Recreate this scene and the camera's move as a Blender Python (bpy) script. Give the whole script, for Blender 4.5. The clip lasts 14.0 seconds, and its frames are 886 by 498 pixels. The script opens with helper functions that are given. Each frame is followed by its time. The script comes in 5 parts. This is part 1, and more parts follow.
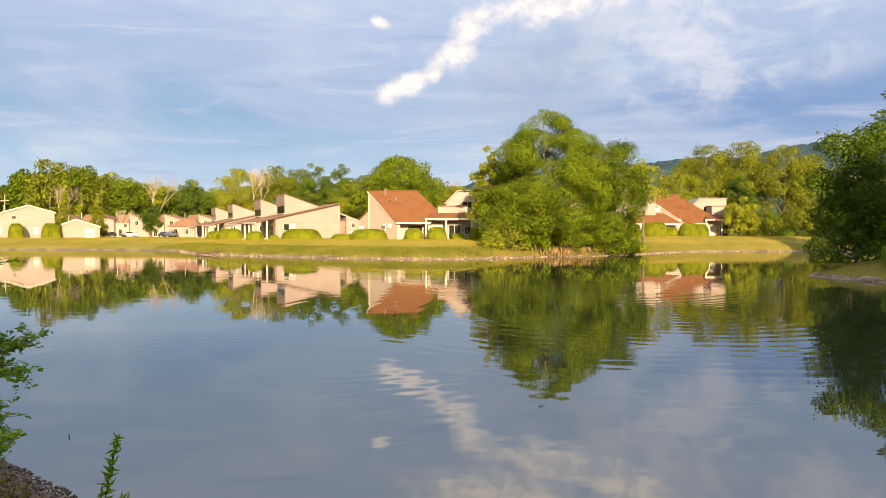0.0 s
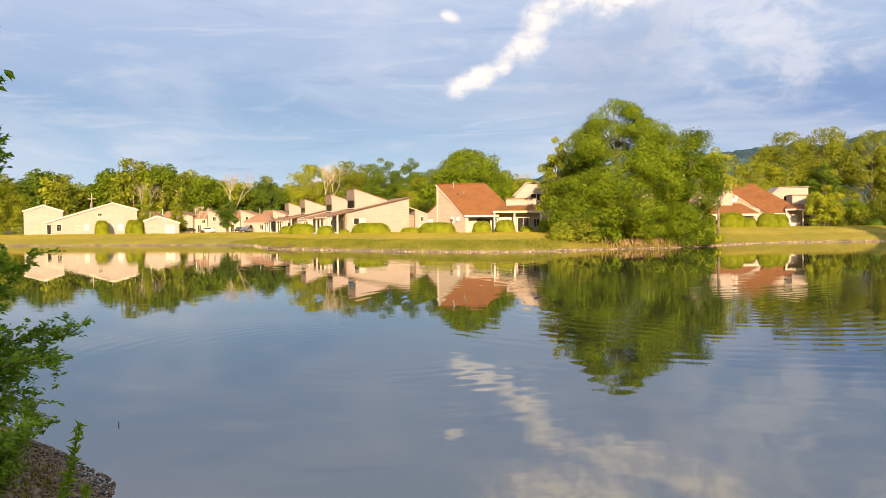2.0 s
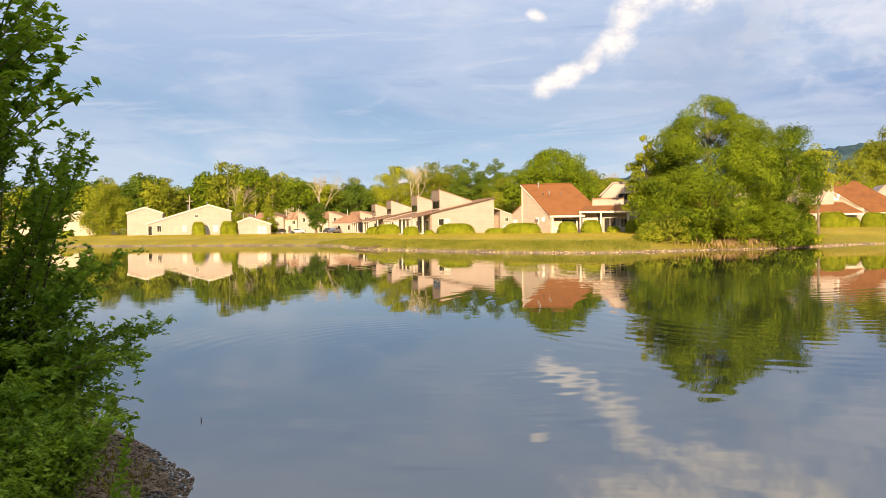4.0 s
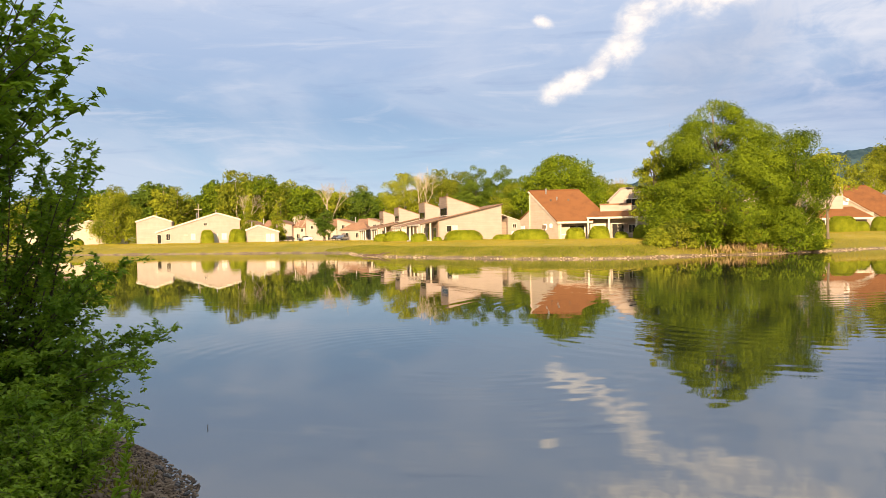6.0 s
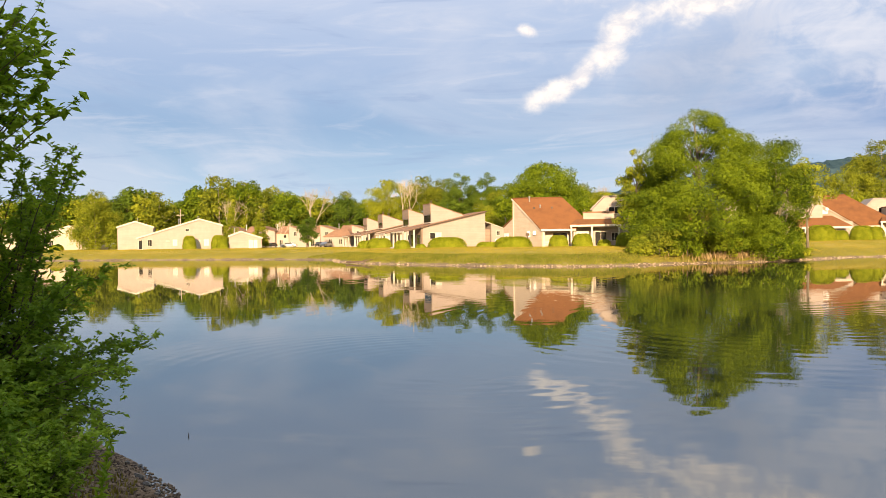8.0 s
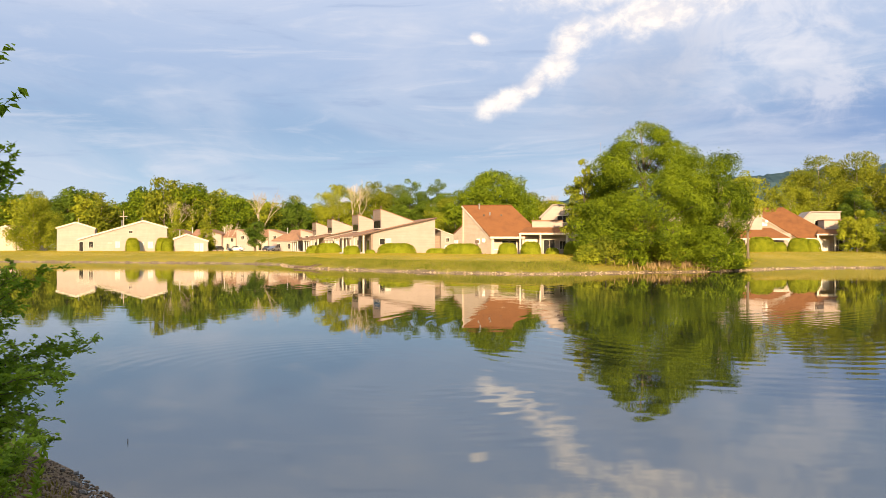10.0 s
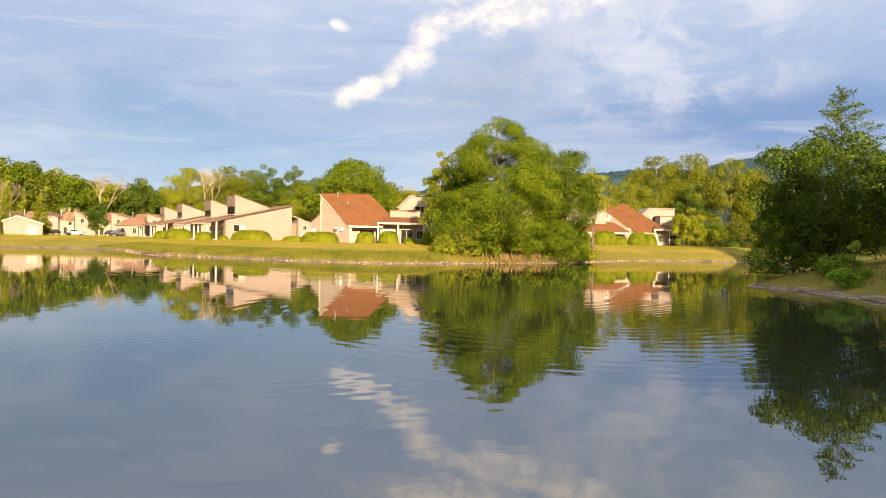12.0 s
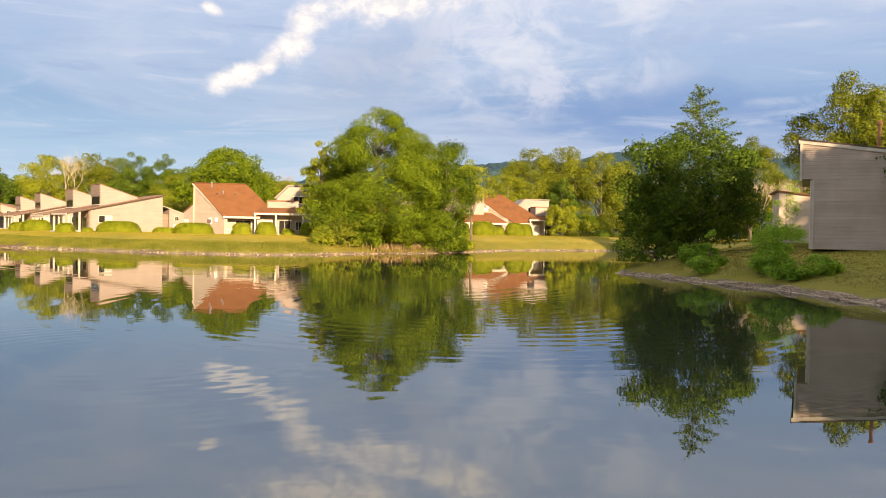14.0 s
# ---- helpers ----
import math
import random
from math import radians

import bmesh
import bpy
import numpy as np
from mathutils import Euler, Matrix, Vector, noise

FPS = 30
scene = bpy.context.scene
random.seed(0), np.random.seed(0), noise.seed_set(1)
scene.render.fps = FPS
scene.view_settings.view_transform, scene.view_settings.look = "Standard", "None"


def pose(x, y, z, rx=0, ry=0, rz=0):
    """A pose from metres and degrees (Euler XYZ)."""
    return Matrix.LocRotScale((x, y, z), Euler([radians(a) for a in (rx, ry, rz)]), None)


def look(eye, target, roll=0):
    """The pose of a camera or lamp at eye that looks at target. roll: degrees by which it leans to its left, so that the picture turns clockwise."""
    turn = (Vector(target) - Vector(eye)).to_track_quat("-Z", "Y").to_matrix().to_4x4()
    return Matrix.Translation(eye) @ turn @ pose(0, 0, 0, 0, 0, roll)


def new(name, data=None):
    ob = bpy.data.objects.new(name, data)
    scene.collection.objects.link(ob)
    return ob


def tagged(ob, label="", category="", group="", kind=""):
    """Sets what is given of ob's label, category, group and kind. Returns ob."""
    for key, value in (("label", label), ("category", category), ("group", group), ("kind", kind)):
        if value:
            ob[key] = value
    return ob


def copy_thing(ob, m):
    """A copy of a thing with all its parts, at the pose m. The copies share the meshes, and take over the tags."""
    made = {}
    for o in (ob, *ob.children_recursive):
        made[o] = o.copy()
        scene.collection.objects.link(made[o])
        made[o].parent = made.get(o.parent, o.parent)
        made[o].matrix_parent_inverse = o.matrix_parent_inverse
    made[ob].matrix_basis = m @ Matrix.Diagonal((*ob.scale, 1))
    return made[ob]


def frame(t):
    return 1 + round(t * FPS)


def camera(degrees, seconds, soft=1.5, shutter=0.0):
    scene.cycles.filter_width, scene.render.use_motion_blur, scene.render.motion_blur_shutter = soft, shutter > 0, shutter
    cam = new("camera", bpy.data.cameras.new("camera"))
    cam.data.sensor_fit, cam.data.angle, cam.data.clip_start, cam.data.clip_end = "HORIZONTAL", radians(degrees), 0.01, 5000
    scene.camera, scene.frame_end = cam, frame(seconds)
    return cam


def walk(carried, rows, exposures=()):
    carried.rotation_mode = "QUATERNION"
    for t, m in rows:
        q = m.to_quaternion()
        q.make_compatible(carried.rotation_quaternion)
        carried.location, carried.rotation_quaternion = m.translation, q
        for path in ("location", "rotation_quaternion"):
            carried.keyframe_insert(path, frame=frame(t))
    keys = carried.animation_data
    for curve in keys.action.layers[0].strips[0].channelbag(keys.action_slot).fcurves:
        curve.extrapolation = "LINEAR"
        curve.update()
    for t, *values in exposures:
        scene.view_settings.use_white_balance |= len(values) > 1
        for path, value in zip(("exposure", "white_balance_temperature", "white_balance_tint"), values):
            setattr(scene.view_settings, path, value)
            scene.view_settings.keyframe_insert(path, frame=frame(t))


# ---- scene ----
cam = camera(59.2, 14.0, soft=0.8)
PATH = [
    (0, pose(-0.165, -0.079, 3.012, 88.857, 0.029, -0.045)),
    (0.5, pose(-0.071, 0.018, 2.988, 88.825, 0.141, 2.362)),
    (1, pose(0.047, 0.112, 2.967, 88.145, 0.232, 2.525)),
    (1.5, pose(0.144, 0.215, 2.946, 88.073, 0.587, 2.516)),
    (2, pose(0.256, 0.230, 2.931, 88.407, 0.547, 5.175)),
    (2.5, pose(0.273, 0.306, 2.935, 88.269, 0.325, 8.809)),
    (3, pose(0.263, 0.359, 2.939, 88.290, 0.369, 9.830)),
    (3.5, pose(0.316, 0.426, 2.931, 88.384, 0.304, 10.912)),
    (6, pose(0.441, 0.396, 2.925, 89.018, 0.963, 12.042)),
    (6.5, pose(0.442, 0.394, 2.932, 89.175, 0.992, 11.966)),
    (7, pose(0.436, 0.405, 2.926, 89.283, 0.973, 11.621)),
    (9.5, pose(0.444, 0.382, 2.933, 89.904, 0.144, 8.655)),
    (10, pose(0.458, 0.377, 2.927, 89.961, -0.113, 7.149)),
    (10.5, pose(0.489, 0.325, 2.937, 89.808, -0.663, 4.587)),
    (11, pose(0.398, 0.163, 2.937, 89.666, -0.961, 1.686)),
    (11.5, pose(0.325, 0.004, 2.947, 89.442, -1.087, -0.651)),
    (12, pose(0.266, -0.143, 2.948, 89.273, -1.127, -3.364)),
    (12.5, pose(0.246, -0.202, 2.943, 89.112, -1.103, -6.418)),
    (13, pose(0.277, -0.232, 2.937, 88.954, -1.125, -9.140)),
    (13.5, pose(0.315, -0.206, 2.923, 88.819, -1.099, -10.697)),
    (14, pose(0.323, -0.205, 2.913, 88.758, -0.937, -12.131)),
]
walk(cam, PATH, exposures=[(0.0, 0.50, 6850, 12), (14.0, 0.50, 6850, 12)])

# ---- light: low evening sun behind the camera, broken cloud ----
SUN_EL, SUN_AZ = 15.0, 8.0      # degrees; azimuth of the sun to the right of straight behind
sun_from = Vector((math.sin(radians(SUN_AZ)) * math.cos(radians(SUN_EL)),
                   -math.cos(radians(SUN_AZ)) * math.cos(radians(SUN_EL)), math.sin(radians(SUN_EL))))
sun = new("sun", bpy.data.lights.new("sun", "SUN"))
sun.data.energy, sun.data.angle, sun.data.color = 7.3, radians(0.6), (1.0, 0.77, 0.48)
sun.matrix_world = look(sun_from * 200, (0, 0, 0))


class Nodes:
    """A short way to write node trees."""

    def __init__(self, tree):
        self.t = tree
        tree.nodes.clear()

    def put(self, kind, ins=()):
        n = self.t.nodes.new(kind)
        for k, v in (ins.items() if isinstance(ins, dict) else enumerate(ins)):
            if v is None:
                continue
            if isinstance(v, bpy.types.NodeSocket):
                self.t.links.new(v, n.inputs[k])
            else:
                n.inputs[k].default_value = v
        return n

    def m(self, op, a, b=None, c=None, clamp=False):
        n = self.put("ShaderNodeMath", (a, b, c))
        n.operation, n.use_clamp = op, clamp
        return n.outputs[0]

    def v(self, op, a, b=None):
        n = self.put("ShaderNodeVectorMath", (a, b))
        n.operation = op
        return n.outputs["Value"] if op in ("DOT_PRODUCT", "LENGTH") else n.outputs[0]

    def smooth(self, x, lo, hi, a=0.0, b=1.0):
        n = self.put("ShaderNodeMapRange", (x, lo, hi, a, b))
        n.interpolation_type = "SMOOTHSTEP"
        return n.outputs[0]

    def noise(self, vec, scale, detail=4.0, rough=0.55, dist=0.0):
        n = self.put("ShaderNodeTexNoise", {"Vector": vec, "Scale": scale, "Detail": detail, "Roughness": rough, "Distortion": dist})
        return n.outputs[0]

    def mix(self, f, a, b, blend="MIX"):
        n = self.put("ShaderNodeMix")
        n.data_type, n.blend_type = "RGBA", blend
        for k, v in ((0, f), (6, a), (7, b)):
            if isinstance(v, bpy.types.NodeSocket):
                self.t.links.new(v, n.inputs[k])
            else:
                n.inputs[k].default_value = v if k == 0 else (*v[:3], 1)
        return n.outputs[2]

    def ramp(self, x, stops):
        n = self.put("ShaderNodeValToRGB", (x,))
        els = n.color_ramp.elements
        while len(els) < len(stops):
            els.new(0.5)
        for el, (p, col) in zip(els, stops):
            el.position, el.color = p, (*col, 1)
        return n.outputs[0]


# sky: clear sky above the haze, with drifting cloud laid over it by azimuth and height
world = bpy.data.worlds.new("sky")
scene.world = world
world.use_nodes = True
N = Nodes(world.node_tree)
way = N.put("ShaderNodeTexCoord").outputs["Generated"]
sx = N.put("ShaderNodeSeparateXYZ", (way,))
az = N.m("MULTIPLY", N.m("ARCTAN2", sx.outputs[0], sx.outputs[1]), 57.2958)
el = N.m("MULTIPLY", N.m("ARCSINE", sx.outputs[2]), 57.2958)
flat = N.put("ShaderNodeCombineXYZ", (N.m("MULTIPLY", az, 0.035), N.m("MULTIPLY", el, 0.13), 0.3)).outputs[0]
near_v = N.put("ShaderNodeCombineXYZ", (N.m("MULTIPLY", az, 0.16), N.m("MULTIPLY", el, 0.22), 4.0)).outputs[0]
broad = N.noise(flat, 1.0, 7, 0.56, 0.7)
fine = N.noise(near_v, 1.6, 8, 0.6, 0.5)
puff = N.noise(near_v, 4.0, 6, 0.6, 0.3)


def patch(a0, e0, ra, re, tilt=0.0):
    """1 in the middle of a cloud patch, falling to 0 at its rim; degrees."""
    c, s = math.cos(radians(tilt)), math.sin(radians(tilt))
    da, de = N.m("SUBTRACT", az, a0), N.m("SUBTRACT", el, e0)
    u = N.m("DIVIDE", N.m("ADD", N.m("MULTIPLY", da, c), N.m("MULTIPLY", de, s)), ra)
    w = N.m("DIVIDE", N.m("SUBTRACT", N.m("MULTIPLY", de, c), N.m("MULTIPLY", da, s)), re)
    return N.m("SUBTRACT", 1.0, N.m("SQRT", N.m("ADD", N.m("MULTIPLY", u, u), N.m("MULTIPLY", w, w))), clamp=True)


def union(*parts):
    total = parts[0]
    for p in parts[1:]:
        total = N.m("MAXIMUM", total, p)
    return total


nishita = N.put("ShaderNodeTexSky")
nishita.sky_type, nishita.sun_disc = "NISHITA", False
nishita.sun_elevation, nishita.sun_rotation = radians(SUN_EL), radians(180 - SUN_AZ)
clear = N.mix(1.0, nishita.outputs[0], (0.09, 0.09, 0.09), "MULTIPLY")
deck = N.ramp(N.m("DIVIDE", el, 60.0, clamp=True), [
    (0.0, (0.43, 0.57, 0.70)), (0.06, (0.32, 0.48, 0.68)), (0.14, (0.22, 0.355, 0.575)),
    (0.21, (0.29, 0.405, 0.625)), (0.29, (0.39, 0.49, 0.69)), (0.46, (0.47, 0.56, 0.69)), (1.0, (0.68, 0.71, 0.76))])
sky = N.mix(0.92, clear, deck)
# deep blue gap low on one side, pale haze on the other
gap = N.smooth(N.m("ADD", patch(27, 7.6, 30, 5.5, -3), N.m("MULTIPLY", N.m("SUBTRACT", fine, 0.5), 0.5)), 0.15, 0.75)
sky = N.mix(N.m("MULTIPLY", gap, 0.75), sky, (0.15, 0.255, 0.50))
# wide thin veils
veil = N.smooth(broad, 0.43, 0.68)
sky = N.mix(N.m("MULTIPLY", veil, 0.55), sky, (0.48, 0.55, 0.69))
streak = N.noise(N.put("ShaderNodeCombineXYZ", (N.m("MULTIPLY", az, 0.09), N.m("MULTIPLY", el, 0.55), 9.0)).outputs[0], 1.0, 7, 0.6, 0.9)
sky = N.mix(N.m("MULTIPLY", N.smooth(streak, 0.5, 0.74), 0.42), sky, (0.56, 0.61, 0.72))
sky = N.mix(N.m("MULTIPLY", N.smooth(streak, 0.46, 0.28), 0.4), sky, (0.22, 0.32, 0.53))
# brighter broken layer high to the right of the gap
high = N.m("MULTIPLY", union(patch(17, 15, 22, 7, 12), patch(20, 10.5, 13, 3.2, 8)),
           N.smooth(N.m("ADD", fine, N.m("MULTIPLY", broad, 0.4)), 0.42, 1.0))
sky = N.mix(N.m("MULTIPLY", N.smooth(high, 0.0, 0.6), 0.55), sky, (0.66, 0.69, 0.77))
# grey underside beside the white cloud
under = N.smooth(N.m("ADD", patch(7, 11.3, 9, 4.5, 25), N.m("MULTIPLY", N.m("SUBTRACT", fine, 0.5), 0.8)), 0.1, 0.8)
sky = N.mix(N.m("MULTIPLY", under, 0.45), sky, (0.28, 0.36, 0.52))
# white cloud that climbs from a low tip
white = union(patch(-0.6, 11.8, 2.8, 1.2, 38), patch(-2.8, 10.6, 4.5, 1.3, 25), patch(1.1, 12.9, 2.5, 1.7, 52), patch(2.2, 15.0, 3.2, 2.0, 45),
              patch(7.5, 16.2, 6.5, 2.2, 10), patch(4, 19.5, 11, 4.6, 5), patch(13.5, 17.6, 5, 2.2, 14), patch(-4.6, 15.0, 1.2, 0.7, -20))
edge = N.m("ADD", N.m("SUBTRACT", fine, 0.5), N.m("MULTIPLY", N.m("SUBTRACT", puff, 0.5), 0.4))
white = N.m("ADD", N.m("SUBTRACT", white, 0.24), N.m("MULTIPLY", edge, 0.95))
glow = N.mix(N.smooth(puff, 0.35, 0.65), (0.62, 0.64, 0.71), (0.90, 0.86, 0.82))
sky = N.mix(N.m("MULTIPLY", N.smooth(white, -0.08, 0.62), 0.9), sky, glow)
sky = N.mix(1.0, sky, (1.0, 0.965, 0.925), "MULTIPLY")
N.put("ShaderNodeOutputWorld", (N.put("ShaderNodeBackground", (sky, 1.0)).outputs[0],))


# ---- materials ----
def material(name):
    mat = bpy.data.materials.new(name)
    mat.use_nodes = True
    return mat, Nodes(mat.node_tree)


def finish(n, shader):
    n.put("ShaderNodeOutputMaterial", (shader.outputs[0],))


def surface(name, base, second, scale=2.0, rough=0.7, bump=0.3, fine_scale=30.0, metal=0.0, stretch=(1, 1, 1), depth=0.02, pieces=0.0):
    """Paint, wood, stone and the like: two colours by a broad stain and a fine grain, with relief."""
    mat, n = material(name)
    pos = n.put("ShaderNodeTexCoord").outputs["Object"]
    pos = n.v("MULTIPLY", pos, stretch)
    rnd = n.put("ShaderNodeObjectInfo").outputs["Random"]
    stain = n.noise(pos, scale, 5, 0.6)
    grain = n.noise(pos, fine_scale, 3, 0.6)
    f = n.m("ADD", n.m("MULTIPLY", stain, 0.75), n.m("MULTIPLY", grain, 0.35))
    f = n.m("ADD", f, n.m("MULTIPLY", n.m("SUBTRACT", rnd, 0.5), 0.2))
    if pieces:
        isle = n.put("ShaderNodeNewGeometry").outputs["Random Per Island"]
        f = n.m("ADD", f, n.m("MULTIPLY", n.m("SUBTRACT", isle, 0.6), pieces))
    col = n.mix(n.smooth(f, 0.3, 0.75), base, second)
    bmp = n.put("ShaderNodeBump", {"Strength": bump, "Distance": depth, "Height": grain}).outputs[0]
    sh = n.put("ShaderNodeBsdfPrincipled", {"Base Color": col, "Roughness": rough, "Metallic": metal, "Normal": bmp})
    finish(n, sh)
    return mat


def siding(name, base, second, lap=0.2):
    """Horizontal lapped boards, weathered in streaks."""
    mat, n = material(name)
    pos = n.put("ShaderNodeTexCoord").outputs["Object"]
    z = n.put("ShaderNodeSeparateXYZ", (pos,)).outputs[2]
    row = n.m("FRACT", n.m("DIVIDE", z, lap))
    board = n.noise(n.v("MULTIPLY", pos, (0.15, 0.15, 1.0 / lap)), 1.0, 2, 0.5)
    dirt = n.noise(pos, 0.6, 5, 0.6)
    f = n.m("ADD", n.m("MULTIPLY", board, 0.4), n.m("MULTIPLY", dirt, 0.6))
    col = n.mix(n.smooth(f, 0.32, 0.7), base, second)
    bmp = n.put("ShaderNodeBump", {"Strength": 0.55, "Distance": 0.02, "Height": n.m("SUBTRACT", 1.0, row)}).outputs[0]
    finish(n, n.put("ShaderNodeBsdfPrincipled", {"Base Color": col, "Roughness": 0.65, "Normal": bmp}))
    return mat


def foliage(name, dark, light, tint=0.5, through_light=0.13):
    """Leaves: each takes its own shade, and lets some light through."""
    mat, n = material(name)
    geo = n.put("ShaderNodeNewGeometry")
    obj = n.put("ShaderNodeObjectInfo").outputs["Random"]
    pos = n.put("ShaderNodeTexCoord").outputs["Object"]
    area = n.noise(pos, tint, 3, 0.6)
    f = n.m("ADD", n.m("MULTIPLY", geo.outputs["Random Per Island"], 0.22), n.m("MULTIPLY", area, 1.0))
    f = n.m("ADD", f, n.m("MULTIPLY", n.m("SUBTRACT", obj, 0.5), 0.12))
    col = n.mix(n.smooth(f, 0.3, 0.92), dark, light)
    a = n.put("ShaderNodeBsdfPrincipled", {"Base Color": col, "Roughness": 0.65, "Specular IOR Level": 0.1})
    b = n.put("ShaderNodeBsdfTranslucent", {"Color": n.mix(1.0, col, (1.5, 1.45, 0.7), "MULTIPLY")})
    finish(n, n.put("ShaderNodeMixShader", (through_light, a.outputs[0], b.outputs[0])))
    return mat


OAK = foliage("oak_leaves", (0.028, 0.060, 0.004), (0.20, 0.262, 0.011), 0.45)
LIME = foliage("yellow_green_leaves", (0.080, 0.110, 0.007), (0.34, 0.36, 0.026), 0.4)
OLIVE = foliage("olive_leaves", (0.050, 0.075, 0.006), (0.26, 0.28, 0.022), 0.4)
DEEP = foliage("deep_green_leaves", (0.034, 0.066, 0.007), (0.13, 0.19, 0.018), 0.3)
HEDGE = foliage("clipped_hedge_leaves", (0.15, 0.185, 0.009), (0.30, 0.32, 0.022), 1.0)
SPITLEAF = foliage("shaded_bank_leaves", (0.042, 0.080, 0.007), (0.15, 0.215, 0.018), 0.5)
NEARLEAF = foliage("shrub_leaves", (0.12, 0.22, 0.026), (0.36, 0.50, 0.065), 1.5, 0.4)
GRASS = foliage("grass_blades", (0.20, 0.175, 0.018), (0.31, 0.245, 0.035), 0.12)
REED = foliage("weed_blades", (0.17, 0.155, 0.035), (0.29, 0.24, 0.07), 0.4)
# long bank grass, coloured darker to carry the slope's shade
ROUGHSHADE = foliage("shade_dark_bank_grass", (0.10, 0.115, 0.013), (0.20, 0.19, 0.028), 0.25)
DRY = foliage("dry_stems", (0.22, 0.15, 0.07), (0.42, 0.30, 0.15), 1.0, 0.1)
BARK = surface("bark", (0.07, 0.05, 0.035), (0.20, 0.16, 0.11), 3, 0.9, 0.8, 20, stretch=(1, 1, 0.3))
PALEBARK = surface("pale_bark", (0.35, 0.27, 0.19), (0.55, 0.45, 0.34), 3, 0.85, 0.6, 20, stretch=(1, 1, 0.3))
CREAM = siding("cream_siding", (0.34, 0.265, 0.225), (0.40, 0.32, 0.275))
TAN = siding("tan_siding", (0.44, 0.34, 0.26), (0.54, 0.43, 0.34))
TAUPE = siding("weathered_taupe_siding", (0.42, 0.32, 0.25), (0.52, 0.41, 0.33), 0.24)
# brown puts shade into the loft sides and recesses; also colours the mast
SHADEBROWN = siding("shade_brown_siding", (0.23, 0.16, 0.12), (0.31, 0.23, 0.17))
REDROOF = surface("red_brown_shingles", (0.135, 0.050, 0.015), (0.215, 0.083, 0.025), 0.8, 0.9, 0.6, 9, stretch=(1, 1, 1), depth=0.05)
BROWNROOF = surface("brown_shingles", (0.19, 0.095, 0.055), (0.31, 0.17, 0.10), 0.8, 0.9, 0.6, 9, depth=0.05)
TRIM = surface("cream_paint", (0.54, 0.46, 0.37), (0.63, 0.55, 0.45), 2, 0.55, 0.1)
WHITE = surface("white_paint", (0.74, 0.72, 0.68), (0.82, 0.80, 0.77), 2, 0.5, 0.1)
DARKTRIM = surface("dark_brown_trim", (0.06, 0.035, 0.022), (0.12, 0.075, 0.05), 2, 0.7, 0.2)
METAL = surface("grey_metal", (0.35, 0.34, 0.33), (0.5, 0.49, 0.47), 4, 0.4, 0.1, metal=0.8)
RUST = surface("rusty_flue_pipe", (0.28, 0.09, 0.045), (0.38, 0.15, 0.08), 4, 0.7, 0.2)
CONCRETE = surface("patio_concrete", (0.36, 0.33, 0.29), (0.48, 0.45, 0.40), 1.5, 0.85, 0.3)
STONE = surface("shore_stone", (0.07, 0.048, 0.034), (0.26, 0.19, 0.13), 3, 0.85, 0.5, 25, pieces=0.9)
SHORESTONE = surface("pale_shore_stone", (0.32, 0.23, 0.155), (0.56, 0.42, 0.30), 3, 0.85, 0.5, 25, pieces=0.5)
WETSTONE = surface("wet_dark_stone", (0.02, 0.018, 0.016), (0.07, 0.06, 0.05), 4, 0.35, 0.4, 25)
RUBBER = surface("tyre_rubber", (0.015, 0.015, 0.015), (0.03, 0.03, 0.03), 5, 0.8, 0.2)


def glass(name):
    mat, n = material(name)
    pos = n.put("ShaderNodeTexCoord").outputs["Object"]
    col = n.mix(n.noise(pos, 1.2, 2), (0.012, 0.012, 0.013), (0.05, 0.045, 0.04))
    finish(n, n.put("ShaderNodeBsdfPrincipled", {"Base Color": col, "Roughness": 0.06}))
    return mat


GLASS = glass("dark_window_glass")
CURTAIN = surface("pale_curtain", (0.50, 0.46, 0.40), (0.66, 0.62, 0.56), 2, 0.5, 0.2, 12, stretch=(6, 6, 0.3))


def car_paint(name, col):
    mat, n = material(name)
    pos = n.put("ShaderNodeTexCoord").outputs["Object"]
    c = n.mix(n.noise(pos, 3.0, 4), col, tuple(v * 0.8 for v in col))
    finish(n, n.put("ShaderNodeBsdfPrincipled", {"Base Color": c, "Roughness": 0.3, "Coat Weight": 0.6, "Metallic": 0.2}))
    return mat


# water: murky green-brown body, mirror gloss, ripples that fade in patches
WATER, n = material("pond_water")
pos = n.put("ShaderNodeNewGeometry").outputs["Position"]
swell = n.noise(n.v("MULTIPLY", pos, (0.30, 1.0, 1.0)), 0.9, 3, 0.5, 0.4)
chop = n.noise(n.v("MULTIPLY", pos, (0.6, 1.6, 1.0)), 3.2, 2, 0.5)
calm = n.smooth(n.noise(pos, 0.035, 3, 0.5), 0.38, 0.62, 0.15, 1.0)


def rings(cx, cy, length, reach, power):
    """Ring waves that a bird has left, dying away outward."""
    d = n.v("LENGTH", n.v("SUBTRACT", n.v("MULTIPLY", pos, (1, 1, 0)), (cx, cy, 0)))
    fade = n.m("MULTIPLY", n.smooth(d, reach, reach * 0.35), n.smooth(n.noise(pos, 0.12, 2), 0.35, 0.6))
    return n.m("MULTIPLY", n.m("MULTIPLY", n.m("SINE", n.m("MULTIPLY", d, 6.2832 / length)), fade), power)


